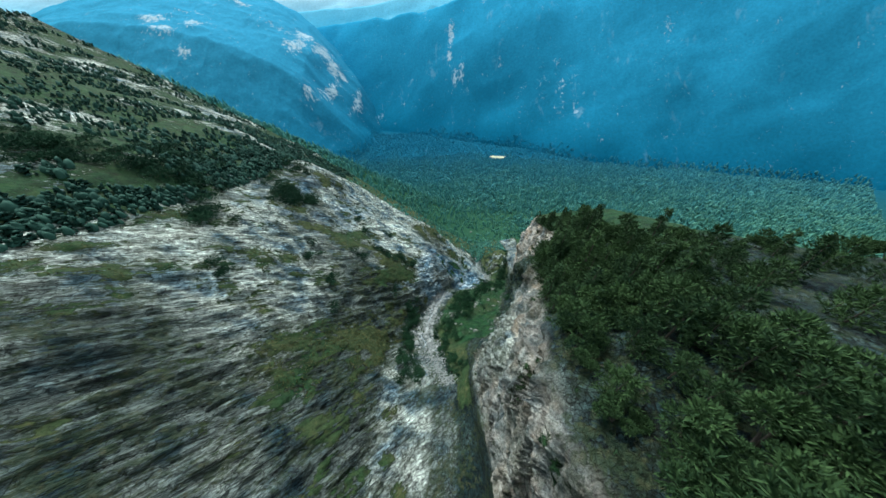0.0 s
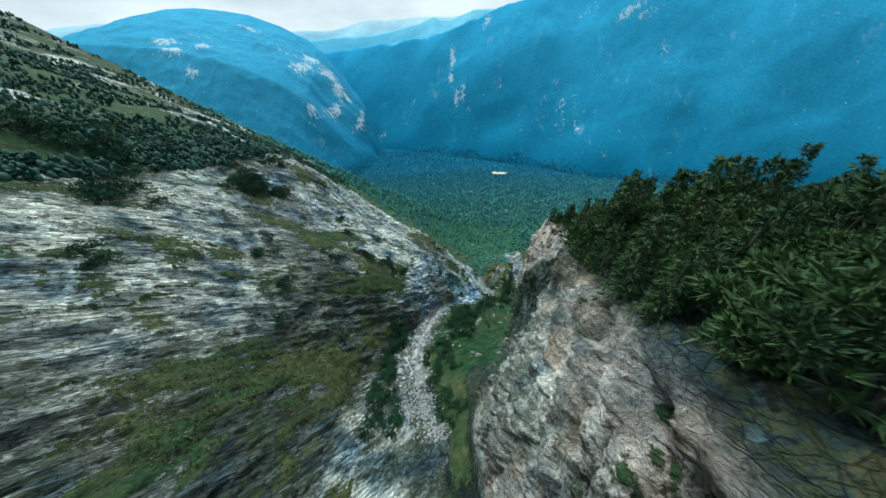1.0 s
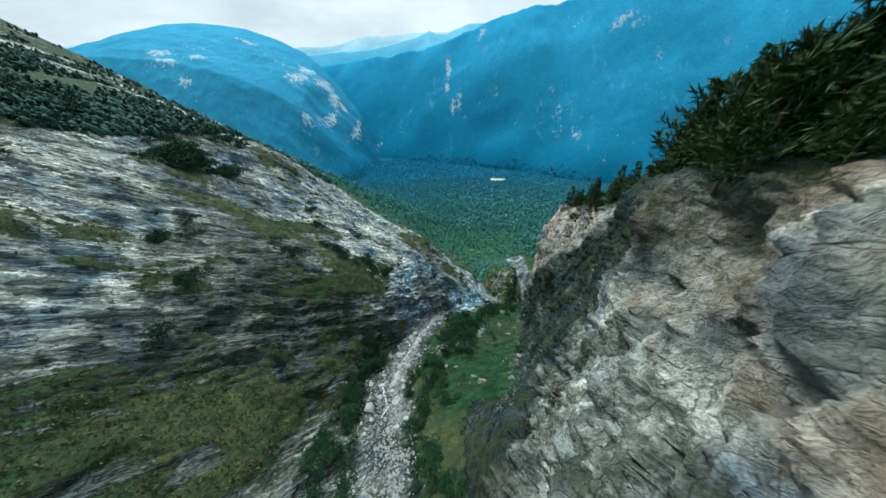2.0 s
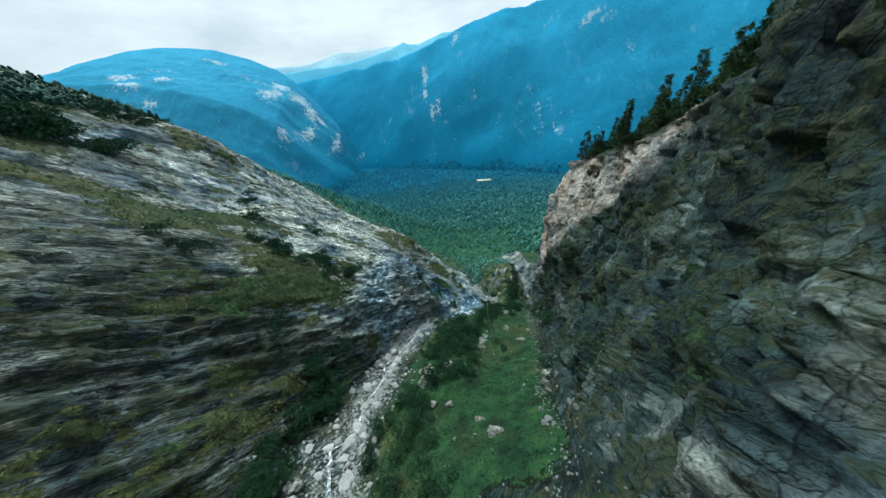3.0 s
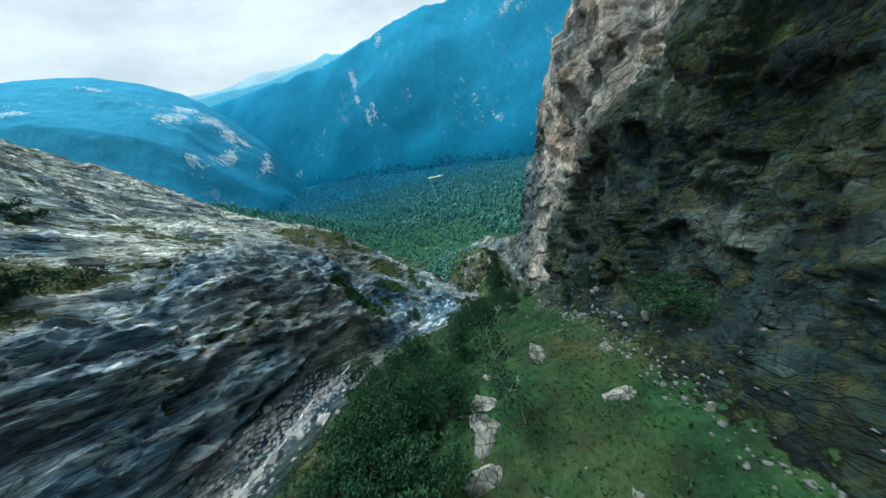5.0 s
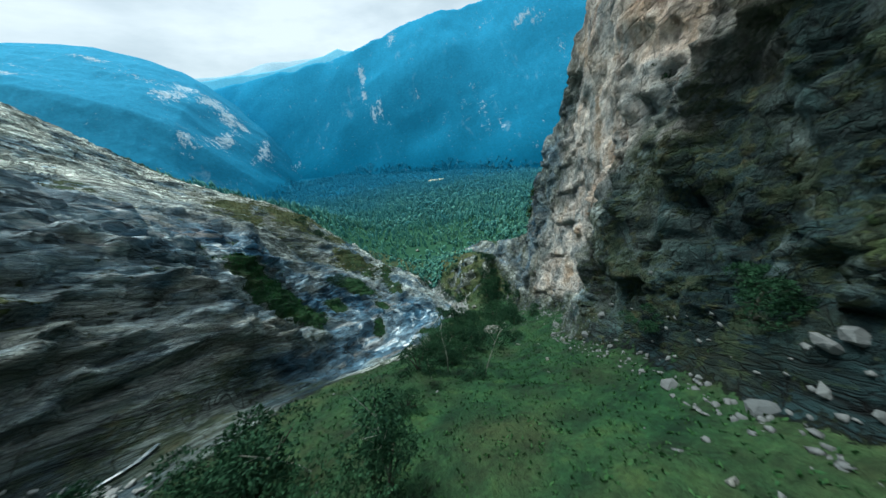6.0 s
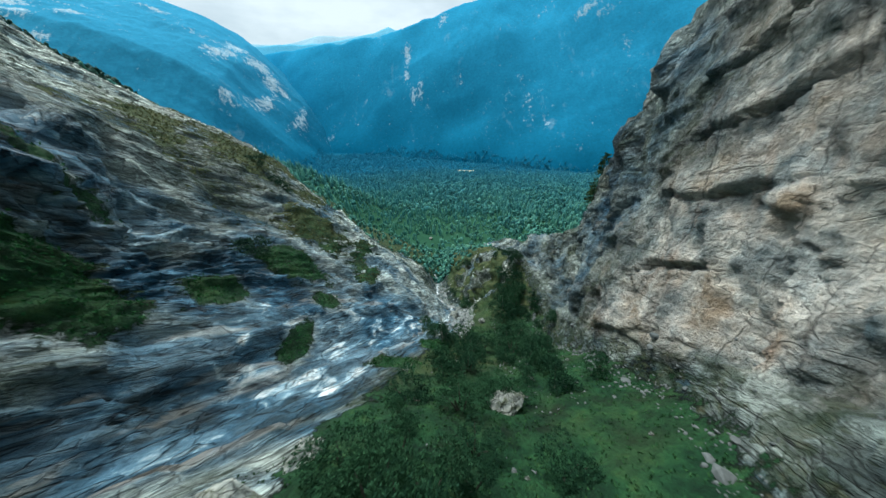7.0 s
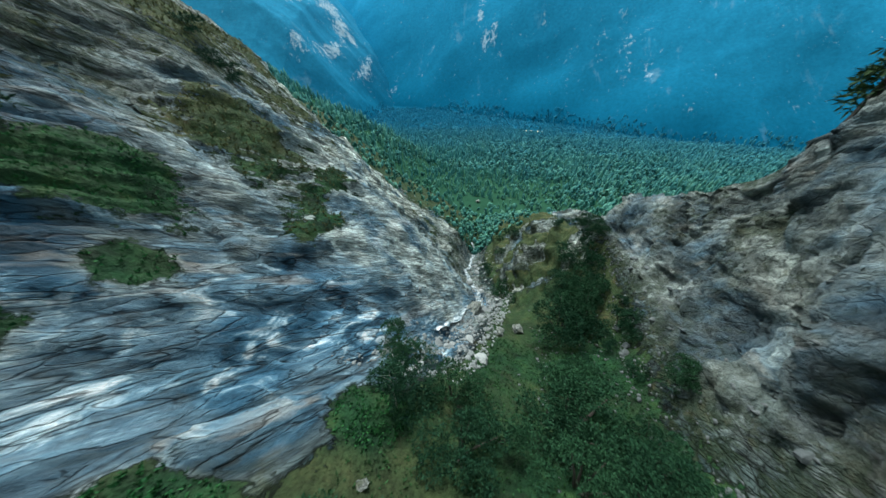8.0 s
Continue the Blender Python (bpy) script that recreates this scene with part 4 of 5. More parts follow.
def sprays(centres, ways, size, count, rng, flat=0.35, broad=0.21):
    """At each centre a tuft of narrow leaf blades that fan out along its way."""
    verts, faces = [], []
    for c, w in zip(centres, ways):
        w = np.array(w) / (np.linalg.norm(w) + 1e-9)
        for _ in range(count):
            d = w + rng.normal(0, 0.55, 3)
            d[2] -= flat * 0.3
            d /= np.linalg.norm(d) + 1e-9
            side = np.cross(d, rng.normal(0, 1, 3))
            side /= np.linalg.norm(side) + 1e-9
            l = size * rng.uniform(0.6, 1.35)
            b = len(verts)
            verts += [c - 0.5 * broad * l * side, c + 0.5 * l * d + broad * l * side, c + l * d, c + 0.45 * l * d - broad * l * side]
            faces.append((b, b + 1, b + 2, b + 3))
    return verts, faces


def conifer_meshes(height, width, seed, thick=1.0):
    rng = np.random.default_rng(seed)
    trunk = mesh_of("trunk", *tube([(0, 0, -0.6), (0.05, 0, height * 0.4), (0, 0.05, height)], (0.028 * height, 0.018 * height, 0.006)), BARK)
    centres, ways = [], []
    z = height * 0.08
    while z < height * 0.99:
        f = 1 - (z / height)
        reach = width * (f ** 0.8) * rng.uniform(0.8, 1.1) + 0.1
        n = max(3, int((5 + 5 * f) * thick))
        for k in range(n):
            a = rng.uniform(0, 2 * math.pi)
            r = reach * rng.uniform(0.75, 1.1)
            for q in (0.35, 0.7, 1.0):
                centres.append(np.array([math.cos(a) * r * q, math.sin(a) * r * q, z - 0.22 * r * q * q + rng.normal(0, 0.05)]))
                ways.append((math.cos(a), math.sin(a), -0.12))
        z += height * 0.045 + 0.12
    v, fa = sprays(centres, ways, 0.075 * height ** 0.8 + 0.2, 6, rng, broad=0.1)
    return trunk, mesh_of("crown", v, fa, PINE)


def pine_meshes(height, width, seed):
    """A bushy pine: boughs that sweep up from the trunk, each a plume of needle tufts."""
    rng = np.random.default_rng(seed)
    trunk = mesh_of("trunk", *tube([(0, 0, -0.6), (0.1, 0, height * 0.4), (0, 0.1, height * 0.97)], (0.024 * height, 0.016 * height, 0.01)), BARK)
    centres, ways = [], []
    for k in range(30):
        f = (k + 0.5) / 30
        a = 2.4 * k + rng.uniform(-0.4, 0.4)
        reach = width * (1 - f) ** 0.6 * rng.uniform(0.75, 1.15) + 0.25
        for q in np.linspace(0.2, 1.0, 7):
            side = rng.normal(0, 0.1 * reach, 3) * (1.1 - 0.8 * q)
            centres.append(np.array([math.cos(a) * reach * q, math.sin(a) * reach * q, height * (0.06 + 0.9 * f) + 0.42 * reach * q * q]) + side)
            ways.append((math.cos(a), math.sin(a), 0.25 + 0.9 * q))
    v, f = sprays(centres, ways, 0.62, 9, rng, broad=0.075)
    return trunk, mesh_of("crown", v, f, PINE)


def conifer(height, width, seed, label, bushy=False):
    trunk, crown = pine_meshes(height, width, seed) if bushy else conifer_meshes(height, width, seed)
    root = new("pine_tree" if bushy else "spruce_tree")
    part("trunk", trunk, root, "grey-brown trunk")
    part("crown", crown, root)
    return tagged(root, label, "tree")


def lumps(rng, count, radius, height):
    """Middles of the leaf masses of a bush."""
    a, r = rng.uniform(0, 2 * math.pi, count), radius * np.sqrt(rng.uniform(0.02, 1, count))
    z = height * rng.uniform(0.35, 0.95, count) * (1 - 0.45 * (r / radius) ** 2)
    return np.stack([r * np.cos(a), r * np.sin(a), z], -1)


def bush_meshes(radius, height, seed, material, leaf, masses, tufts, blades=3, stems=5, bark=None):
    rng = np.random.default_rng(seed)
    mids = lumps(rng, masses, radius, height)
    centres, ways = [], []
    for m in mids:
        s = radius * rng.uniform(0.26, 0.46)
        for _ in range(tufts):
            d = rng.normal(0, 1, 3)
            d[2] = abs(d[2]) * 0.9 - 0.25
            d /= np.linalg.norm(d)
            centres.append(m + d * s * rng.uniform(0.55, 1.0) * np.array([1, 1, 0.75]))
            ways.append(d + np.array([0, 0, 0.35]))
    v, f = sprays(centres, ways, leaf, blades, rng, broad=0.17 if material is BROADLEAF else 0.12)
    crown = mesh_of("crown", v, f, material)
    sv, sf = [], []
    for m in mids[:stems]:
        p, q = tube([(m[0] * 0.1, m[1] * 0.1, -0.5), (m[0] * 0.5, m[1] * 0.5, m[2] * 0.5), (m[0], m[1], m[2])], (0.03 * height + 0.03, 0.02 * height + 0.02, 0.02), 5)
        sf += [tuple(i + len(sv) for i in face) for face in q]
        sv += p
    return mesh_of("stem", sv, sf, bark or BARK), crown


def bush(name, category, radius, height, seed, material, leaf, masses, tufts, label, bark=None, blades=3):
    stems, crown = bush_meshes(radius, height, seed, material, leaf, masses, tufts, blades, bark=bark)
    root = new(name)
    part("stem", stems, root)
    part("crown", crown, root)
    return tagged(root, label, category)


def birch(height, lean, seed, label):
    rng = np.random.default_rng(seed)
    pts = [(0, 0, -0.5), (0.25 * lean * height, 0, 0.35 * height), (0.6 * lean * height, 0.06 * height, 0.7 * height), (lean * height, 0.1 * height, height)]
    root = new("birch_tree")
    part("trunk", mesh_of("trunk", *tube(pts, (0.013 * height, 0.01 * height, 0.007 * height, 0.002 * height)), BIRCH), root, "pale bare trunk")
    for k in range(7):
        f = rng.uniform(0.35, 0.9)
        base = np.array([np.interp(f, (0, 0.35, 0.7, 1), [p[i] for p in pts]) for i in range(3)])
        a = rng.uniform(0, 2 * math.pi)
        tip = base + height * rng.uniform(0.14, 0.26) * np.array([0.7 * math.cos(a), 0.7 * math.sin(a), 1.2])
        part("limb", mesh_of("limb", *tube([base, 0.5 * (base + tip), tip], (0.005 * height, 0.003 * height, 0.0012 * height), 4), BIRCH), root)
    centres, ways = [], []
    top = np.array(pts[-1])
    for _ in range(420):
        d = rng.normal(0, 1, 3)
        d /= np.linalg.norm(d)
        c = top * rng.uniform(0.6, 1.0) + d * height * np.array([0.2, 0.2, 0.17]) * rng.uniform(0.5, 1)
        centres.append(c)
        ways.append(d)
    part("crown", mesh_of("crown", *sprays(centres, ways, 0.24, 3, rng), BROADLEAF), root)
    return tagged(root, label, "tree")


def rock_mesh(seed, points=22, squash=(1, 1, 0.7), material=None, worn=False):
    """A broken, faceted stone about one metre across: the hull of a few chance points, with its edges taken off."""
    r = np.random.default_rng(seed)
    bm = bmesh.new()
    for p in r.normal(0, 1, (points, 3)):
        p = p / np.linalg.norm(p) * 0.5 * r.uniform(0.8, 1.1)
        p = np.sign(p) * np.abs(p) ** 0.8 * 0.5 ** 0.2
        bm.verts.new(p * np.array(squash) * 1.1)
    hull = bmesh.ops.convex_hull(bm, input=bm.verts[:])
    bmesh.ops.delete(bm, geom=[g for g in hull["geom_interior"] if isinstance(g, bmesh.types.BMVert)], context="VERTS")
    bmesh.ops.triangulate(bm, faces=bm.faces[:])
    if worn:
        bmesh.ops.subdivide_edges(bm, edges=bm.edges[:], cuts=3, use_grid_fill=True)
        bm.verts.ensure_lookup_table()
        at_rest = np.array([v.co for v in bm.verts])
        push = 0.03 * fbm(at_rest, 0.35, 4, seed=seed) + 0.07 * facets(at_rest / 0.3, seed)[0] + 0.03 * terrace(at_rest @ np.array([0.3, 0.2, 0.93]) / 0.11)
        for v, p, d in zip(bm.verts, at_rest, push):
            v.co = Vector(p * (1 + d / (np.linalg.norm(p) + 1e-6)))
    me = bpy.data.meshes.new("boulder")
    bm.to_mesh(me)
    bm.free()
    me.materials.append(material or STONE)
    return me


def ground_at(x, y):
    """The ground of the gorge under x, y."""
    i = int(round(float(np.interp(y, FULL[:, 0, 1], np.arange(SH[0])))))
    j = int(np.argmin(np.abs(SURF[i, :, 0] - x) + 2.0 * np.abs(SURF[i, :, 1] - y)))
    return Vector(SURF[i, j])


def plant(kinds, places, rng, low, high, sink=0.15, turn=True):
    """Copies of the given things at the places, each turned and sized by chance."""
    for p in places:
        s = rng.uniform(low, high)
        ob = kinds[int(rng.integers(len(kinds)))]
        m = Matrix.Translation((p[0], p[1], p[2] - sink * s)) @ Matrix.Rotation(rng.uniform(0, 6.28) if turn else 0, 4, "Z")
        made = copy_thing(ob, m)
        made.scale = (s, s, s * rng.uniform(0.88, 1.12))


def drop(things):
    """Takes the patterns, which stand nowhere, out of the scene."""
    for ob in things:
        for o in (*ob.children_recursive, ob):
            bpy.data.objects.remove(o)


# ---------------------------------------------------------------- pines along the brink
rng = np.random.default_rng(5)
brink_pines = [bush("mountain_pine", "shrub", 3.4, 4.4, 100 + k, PINE, 0.5, 8, 300, "dense dark green mountain pine on the cliff brink") for k in range(4)]
for b in brink_pines:
    tagged(b, group="pines along the brink")
spots = []
for y in np.arange(0, 66, 3.2):
    for k in range(1 if y < 48 else 0, 8):
        u = 12.03 + 0.2 * k + rng.uniform(-0.05, 0.05)
        spots.append(at(u, y + rng.uniform(-1.4, 1.4)))
young = [conifer(5.4, 2.3, 80 + k, "bushy young pine on the cliff brink", True) for k in range(4)]
for b in young:
    tagged(b, group="pines along the brink")
some = rng.uniform(0, 1, len(spots)) < 0.72
plant(young, [p for p, s in zip(spots, some) if s], rng, 0.8, 1.7)
plant(brink_pines, [p for p, s in zip(spots, some) if not s], rng, 0.55, 1.5)
drop(young)
spots = [at(12.06 + 0.25 * k + rng.uniform(0, 0.1), y + rng.uniform(-2, 2)) for y in np.arange(66, 142, 4.5) for k in range(3)]
plant(brink_pines, spots, rng, 0.35, 0.7)
drop(brink_pines)

spruces = [conifer(h, w, 40 + k, "tall dark spruce at the edge of the cliff") for k, (h, w) in enumerate(((9, 1.7), (11, 2.0), (7.5, 1.5)))]
for b in spruces:
    tagged(b, group="spruces on the cliff top")
spots = [at(12.05 + rng.uniform(0, 0.5), y + rng.uniform(-1, 1)) for y in np.repeat(np.arange(70, 138, 3.0), 2)]
spots += [at(12.05 + rng.uniform(0, 0.5), y) for y in (33, 36, 39, 41, 44, 45, 47, 50, 52, 55, 57, 58, 62)]
spots += [at(12.6 + rng.uniform(0, 0.9), y) for y in np.arange(4, 60, 3.0)]
spots += [at(12.03, 141.5), at(12.06, 137.5), at(12.1, 136), at(12.02, 209)]
plant(spruces, spots, rng, 0.75, 1.4)
drop(spruces)

snag = new("dead_pine")
part("trunk", mesh_of("trunk", *tube([(0, 0, -0.5), (0.1, 0, 5), (0.2, 0.1, 10)], (0.16, 0.09, 0.02)), BARK), snag)
for k, (h, a) in enumerate(((4.5, 0.5), (6, 2.4), (7.2, 4.4))):
    part("limb", mesh_of("limb", *tube([(0.1, 0, h), (0.7 * math.cos(a), 0.7 * math.sin(a), h + 0.2)], (0.04, 0.012), 4), BARK), snag)
snag.location = at(12.35, 42)
tagged(snag, "thin grey dead pine trunk among the brink pines", "tree")

# ---------------------------------------------------------------- scrub on the slabs of the far bank
scrubs = [bush("dwarf_pine", "shrub", 3.0, 1.9, 200 + k, SCRUB, 0.6, 15, 20, "low dark green dwarf pine spreading over the slabs") for k in range(4)]
for b in scrubs:
    tagged(b, group="dwarf pines on the slabs")
patches = ((-90, 132, 7, 8, 20), (-84, 141, 5, 4, 8), (-62, 92, 2.5, 2.5, 4), (-38, 124, 6, 6, 7), (-22, 133, 4, 5, 5), (-55, 148, 3, 4, 4), (-42, 163, 3, 1.5, 3),
           (-40, 128, 5, 5, 6), (-46, 111, 5, 4, 6), (-95, 140, 9, 7, 12), (-30, 128, 4, 4, 6), (-28, 136, 4, 3, 5), (-60, 160, 4, 4, 4), (-120, 108, 12, 8, 22),
           (-150, 97, 18, 14, 34), (-135, 135, 14, 12, 20), (-5, 232, 3, 2, 4), (-1, 226, 2, 2, 3), (-75, 62, 4, 3, 4), (-52, 78, 3, 3, 3), (-45, 66, 2, 2, 2), (-30, 100, 3, 4, 3),
           (-100, 172, 9, 8, 9), (-18, 86, 3, 8, 10), (-20, 98, 3, 4, 5), (8, 190, 2, 2, 2), (-70, 100, 6, 6, 3), (-95, 85, 8, 8, 7))
for px, py, rx, ry, n in patches:
    spots = [ground_at(px + rng.normal(0, rx * 0.55), py + rng.normal(0, ry * 0.55)) for _ in range(n)]
    plant(scrubs, spots, rng, *((0.9, 1.7) if px < -80 else (0.55, 1.1)), 0.25)
drop(scrubs)

# ---------------------------------------------------------------- bushes and birches along the stream
leafy = [bush("broadleaf_bush", "shrub", 2.6, 3.6, 300 + k, BROADLEAF, 0.2, 15, 165, "dark green broadleaf bush beside the stream") for k in range(4)]
for b in leafy:
    tagged(b, group="bushes along the stream")
spots = [at(rng.uniform(7.0, 8.6), y + rng.uniform(-1, 1)) for y in np.arange(44, 100, 1.7)]
spots += [at(rng.uniform(7.35, 8.35), y + rng.uniform(-1, 1)) for y in np.arange(102, 129, 1.5)]
spots += [at(rng.uniform(8.1, 8.7), y + rng.uniform(-1, 1)) for y in np.arange(130, 150, 3.2)] + [at(rng.uniform(7.7, 9.4), y + rng.uniform(-1, 1)) for y in np.arange(152, 164, 2.2)]
spots += [at(rng.uniform(7.6, 9.7), y + rng.uniform(-1, 1)) for y in np.arange(164, 186, 0.8)]
spots += [at(rng.uniform(9.3, 10.1), y) for y in np.arange(190, 216, 2.6)]
spots += [at(rng.choice((rng.uniform(7.2, 8.2), rng.uniform(9.4, 10.2))), y) for y in np.arange(216, 290, 3.4)]
spots += [at(rng.uniform(4.6, 5.3), y) for y in np.arange(72, 96, 1.6)]
spots += [at(rng.uniform(10.0, 10.3), y) for y in (90, 92, 112, 126, 131)]
plant(leafy, spots, rng, 0.45, 1.1, 0.2)
spots = [at(rng.uniform(7.6, 8.5), y + rng.uniform(-1, 1)) for y in np.arange(104, 129, 2.3)]
plant(leafy, spots, rng, 0.7, 1.3, 0.2)
spots = [ground_at(x, y) for x, y in ((14.8, 108), (12.5, 110.5), (16, 112), (13, 114), (11.5, 106.5), (15.5, 104.5))]
plant(leafy, spots, rng, 1.35, 1.8, 0.3)
spots = [ground_at(x, y) for x, y in ((31.5, 142), (33.5, 145), (30.5, 147.5), (34.7, 151), (33, 153.5), (36.5, 149.5), (38, 152), (17.6, 126.4), (45.7, 162.5), (61, 191), (62, 180), (63.5, 183), (59.5, 178), (41.7, 183))]
plant(leafy, spots, rng, 0.7, 1.1, 0.3)
spots = [at(rng.uniform(4.5, 5.25), y + rng.uniform(-1, 1)) for y in np.arange(42, 74, 1.3)]
plant(leafy, spots, rng, 0.5, 1.1, 0.2)
spots = [ground_at(x, y) for x, y in ((40, 187), (42, 189), (39, 190), (34, 152), (36, 155), (32, 150))]
plant(leafy, spots, rng, 0.6, 1.0, 0.3)
spots = [ground_at(x, y) for x, y in ((66, 201), (68, 205), (65, 207), (69, 211), (67, 214), (70, 218), (72, 223), (64, 203), (60, 187), (57, 183), (61, 192))]
plant(leafy, spots, rng, 1.2, 1.9, 0.3)
drop(leafy)

birches = [birch(7.5, 0.32, 61, "slender pale birch leaning over the meadow"), birch(6.0, -0.25, 62, "slender pale birch leaning over the meadow"), birch(5, 0.1, 63, "slender pale birch leaning over the meadow")]
for b in birches:
    tagged(b, group="birches by the stream")
spots = [ground_at(x, y) for x, y in ((28.5, 137.3), (30.8, 139), (34.8, 137.3), (28.4, 140.6), (25.8, 108.8), (26.5, 100.4), (25.2, 111), (20, 128), (36, 168), (41.7, 182), (64, 205), (25, 125))]
plant(birches, spots, rng, 0.7, 1.1)
drop(birches)

# ---------------------------------------------------------------- stones
boulders = [rock_mesh(400 + k) for k in range(7)]
slabs = [rock_mesh(430 + k, 26, (1.25, 0.9, 0.4), FALLEN, True) for k in range(3)]
large = [rock_mesh(440 + k, 15, (1.1, 0.9, 0.75), FALLEN, True) for k in range(4)]
greys = [rock_mesh(450 + k, material=GREY_STONE) for k in range(4)]


def stone(meshes, p, size, label, group="", name="boulder"):
    ob = new(name, meshes[int(rng.integers(len(meshes)))])
    ob.matrix_basis = Matrix.Translation((p[0], p[1], p[2] + (0.1 if meshes is not slabs else -0.06) * size)) @ Euler((rng.normal(0, 0.25), rng.normal(0, 0.25), rng.uniform(0, 6.28))).to_matrix().to_4x4() @ Matrix.Diagonal((size, size * rng.uniform(0.7, 1.1), size * rng.uniform(0.7, 1.1), 1))
    tagged(ob, label, "boulder", group)


for x, y, s in ((46.5, 161.5, 4.2), (48.5, 211, 4.2), (6, 88.5, 4.6), (10.7, 93.5, 3.0), (7, 82.3, 1.5), (9.9, 82.3, 1.7), (10.8, 114.4, 2.2), (25.3, 116, 1.2), (57, 204, 2.6), (53.5, 202, 2.2), (62.3, 190, 2.0), (-14, 72, 2.6), (38, 113, 1.6)):
    stone(large, ground_at(x, y), s, "large pale boulder lying in the gorge", "large boulders")
for x, y, s in ((5, 93, 3.4), (32.3, 116, 3.4), (33.9, 107.7, 2.6), (21.4, 106, 2.8), (22.0, 108, 2.2), (22.6, 109.6, 3.0), (23.3, 112, 2.4), (17, 73.5, 2.4), (15, 78, 1.6), (29.5, 84, 2.2), (32, 88, 2.4), (33.5, 91, 2.0), (28.5, 81, 1.8), (27.5, 152, 3.4), (29.5, 154.5, 3.0)):
    stone(slabs, ground_at(x, y), s, "flat tilted pale slab of rock on the meadow", "fallen slabs")
for y in np.arange(58, 128, 0.5):
    stone(boulders, at(rng.uniform(5.05, 7.3), y + rng.uniform(-0.4, 0.4)), rng.choice((0.7, 1.0, 1.4, 2.0, 2.8), p=(0.2, 0.3, 0.25, 0.17, 0.08)), "rounded pale stone in the stream bed", "stones in the stream")
for y in np.arange(186, 262, 0.9):
    stone(boulders, at(rng.uniform(6.0, 7.6), y), rng.choice((0.7, 1.0, 1.5, 2.2), p=(0.35, 0.35, 0.2, 0.1)), "rounded pale stone in the stream bed", "stones in the stream")
for _ in range(36):
    y = rng.uniform(70, 180)
    stone(large, at(rng.uniform(7.6, 9.95), y), rng.uniform(0.3, 0.8), "pale stone lying in the meadow grass", "stones on the meadow")
for _ in range(70):
    y = rng.uniform(66, 215)
    stone(greys, at(rng.uniform(9.75, 10.25), y), rng.uniform(0.4, 1.3), "grey block fallen from the cliff", "blocks at the cliff foot", "rock_block")


def scatter(name, meshes, places, sizes, seed, label, category, material, tilt=0.3):
    """Many small loose pieces as one object."""
    g = np.random.default_rng(seed)
    bases = [(np.array([v.co for v in me.vertices]), np.array([p.vertices[:] for p in me.polygons])) for me in meshes]
    verts, faces, n = [], [], 0
    for p, s in zip(places, sizes):
        v, f = bases[int(g.integers(len(bases)))]
        turn = np.array(Euler((g.normal(0, tilt), g.normal(0, tilt), g.uniform(0, 6.28))).to_matrix())
        verts.append((v * s * g.uniform(0.75, 1.2, 3)) @ turn.T + np.array(p))
        faces.append(f + n)
        n += len(v)
    verts, faces = np.concatenate(verts), np.concatenate(faces)
    me = bpy.data.meshes.new(name)
    k = faces.shape[1]
    me.vertices.add(len(verts))
    me.vertices.foreach_set("co", verts.reshape(-1).astype(np.float32))
    me.loops.add(faces.size)
    me.loops.foreach_set("vertex_index", faces.reshape(-1).astype(np.int32))
    me.polygons.add(len(faces))
    me.polygons.foreach_set("loop_start", np.arange(0, faces.size, k, dtype=np.int32))
    me.update(calc_edges=True)
    me.materials.append(material)
    return tagged(new(name, me), label, category, kind="stuff")


grit = [rock_mesh(480 + k, 10) for k in range(4)]
places = [at(rng.normal(6.1, 0.5) - 0.4 * float(fbm(np.array([[0.0, y, 0.0]]), 6.0, 2, seed=3)[0]), y) for y in rng.uniform(40, 133, 6000)] + [at(rng.uniform(5.4, 7.8), rng.uniform(190, 300)) for _ in range(900)] + [at(rng.uniform(6.0, 7.7), rng.uniform(186, 228)) for _ in range(1500)]
scatter("stream_gravel", grit, places, 0.18 + 0.65 * rng.uniform(0, 1, len(places)) ** 2, 1, "pale rubble filling the stream bed", "gravel", STONE)
places = [at(9.75 + abs(rng.normal(0, 0.22)), rng.uniform(60, 225)) for _ in range(1300)] + [at(rng.uniform(7.4, 9.8), rng.uniform(66, 215)) for _ in range(90)] + [at(rng.uniform(3.2, 4.4), rng.uniform(196, 248)) for _ in range(350)] + [at(rng.uniform(8.6, 10.2), rng.uniform(160, 206)) for _ in range(500)]
scatter("scree", grit, places, rng.uniform(0.12, 0.5, len(places)), 2, "grey scree at the foot of the cliff", "scree", GREY_STONE)


# ---------------------------------------------------------------- forest of the valley
def tree_crown(seed, tall):
    """A ragged crown of one unit's width: a spruce's spire where tall, a rounded broadleaf where not."""
    r = np.random.default_rng(seed)
    rings = ((0.0, 0.42), (0.45 + 0.5 * tall, 0.5 - 0.12 * tall), (0.85 + 1.1 * tall, 0.3 - 0.12 * tall))
    verts, n = [], 5
    for z, w in rings:
        turn = r.uniform(0, 6.28)
        for k in range(n):
            a = turn + 2 * math.pi * k / n
            q = w * r.uniform(0.7, 1.3)
            verts.append((q * math.cos(a), q * math.sin(a), z + r.uniform(-0.1, 0.1)))
    verts.append((r.uniform(-0.08, 0.08), r.uniform(-0.08, 0.08), 1.05 + 1.75 * tall))
    faces = []
    for b in (0, n):
        for k in range(n):
            a, c = b + k, b + (k + 1) % n
            faces += [(a, c, c + n), (a, c + n, a + n)]
    faces += [(2 * n + k, 2 * n + (k + 1) % n, 3 * n) for k in range(n)]
    return mesh_of("crown", verts, faces, FOREST)


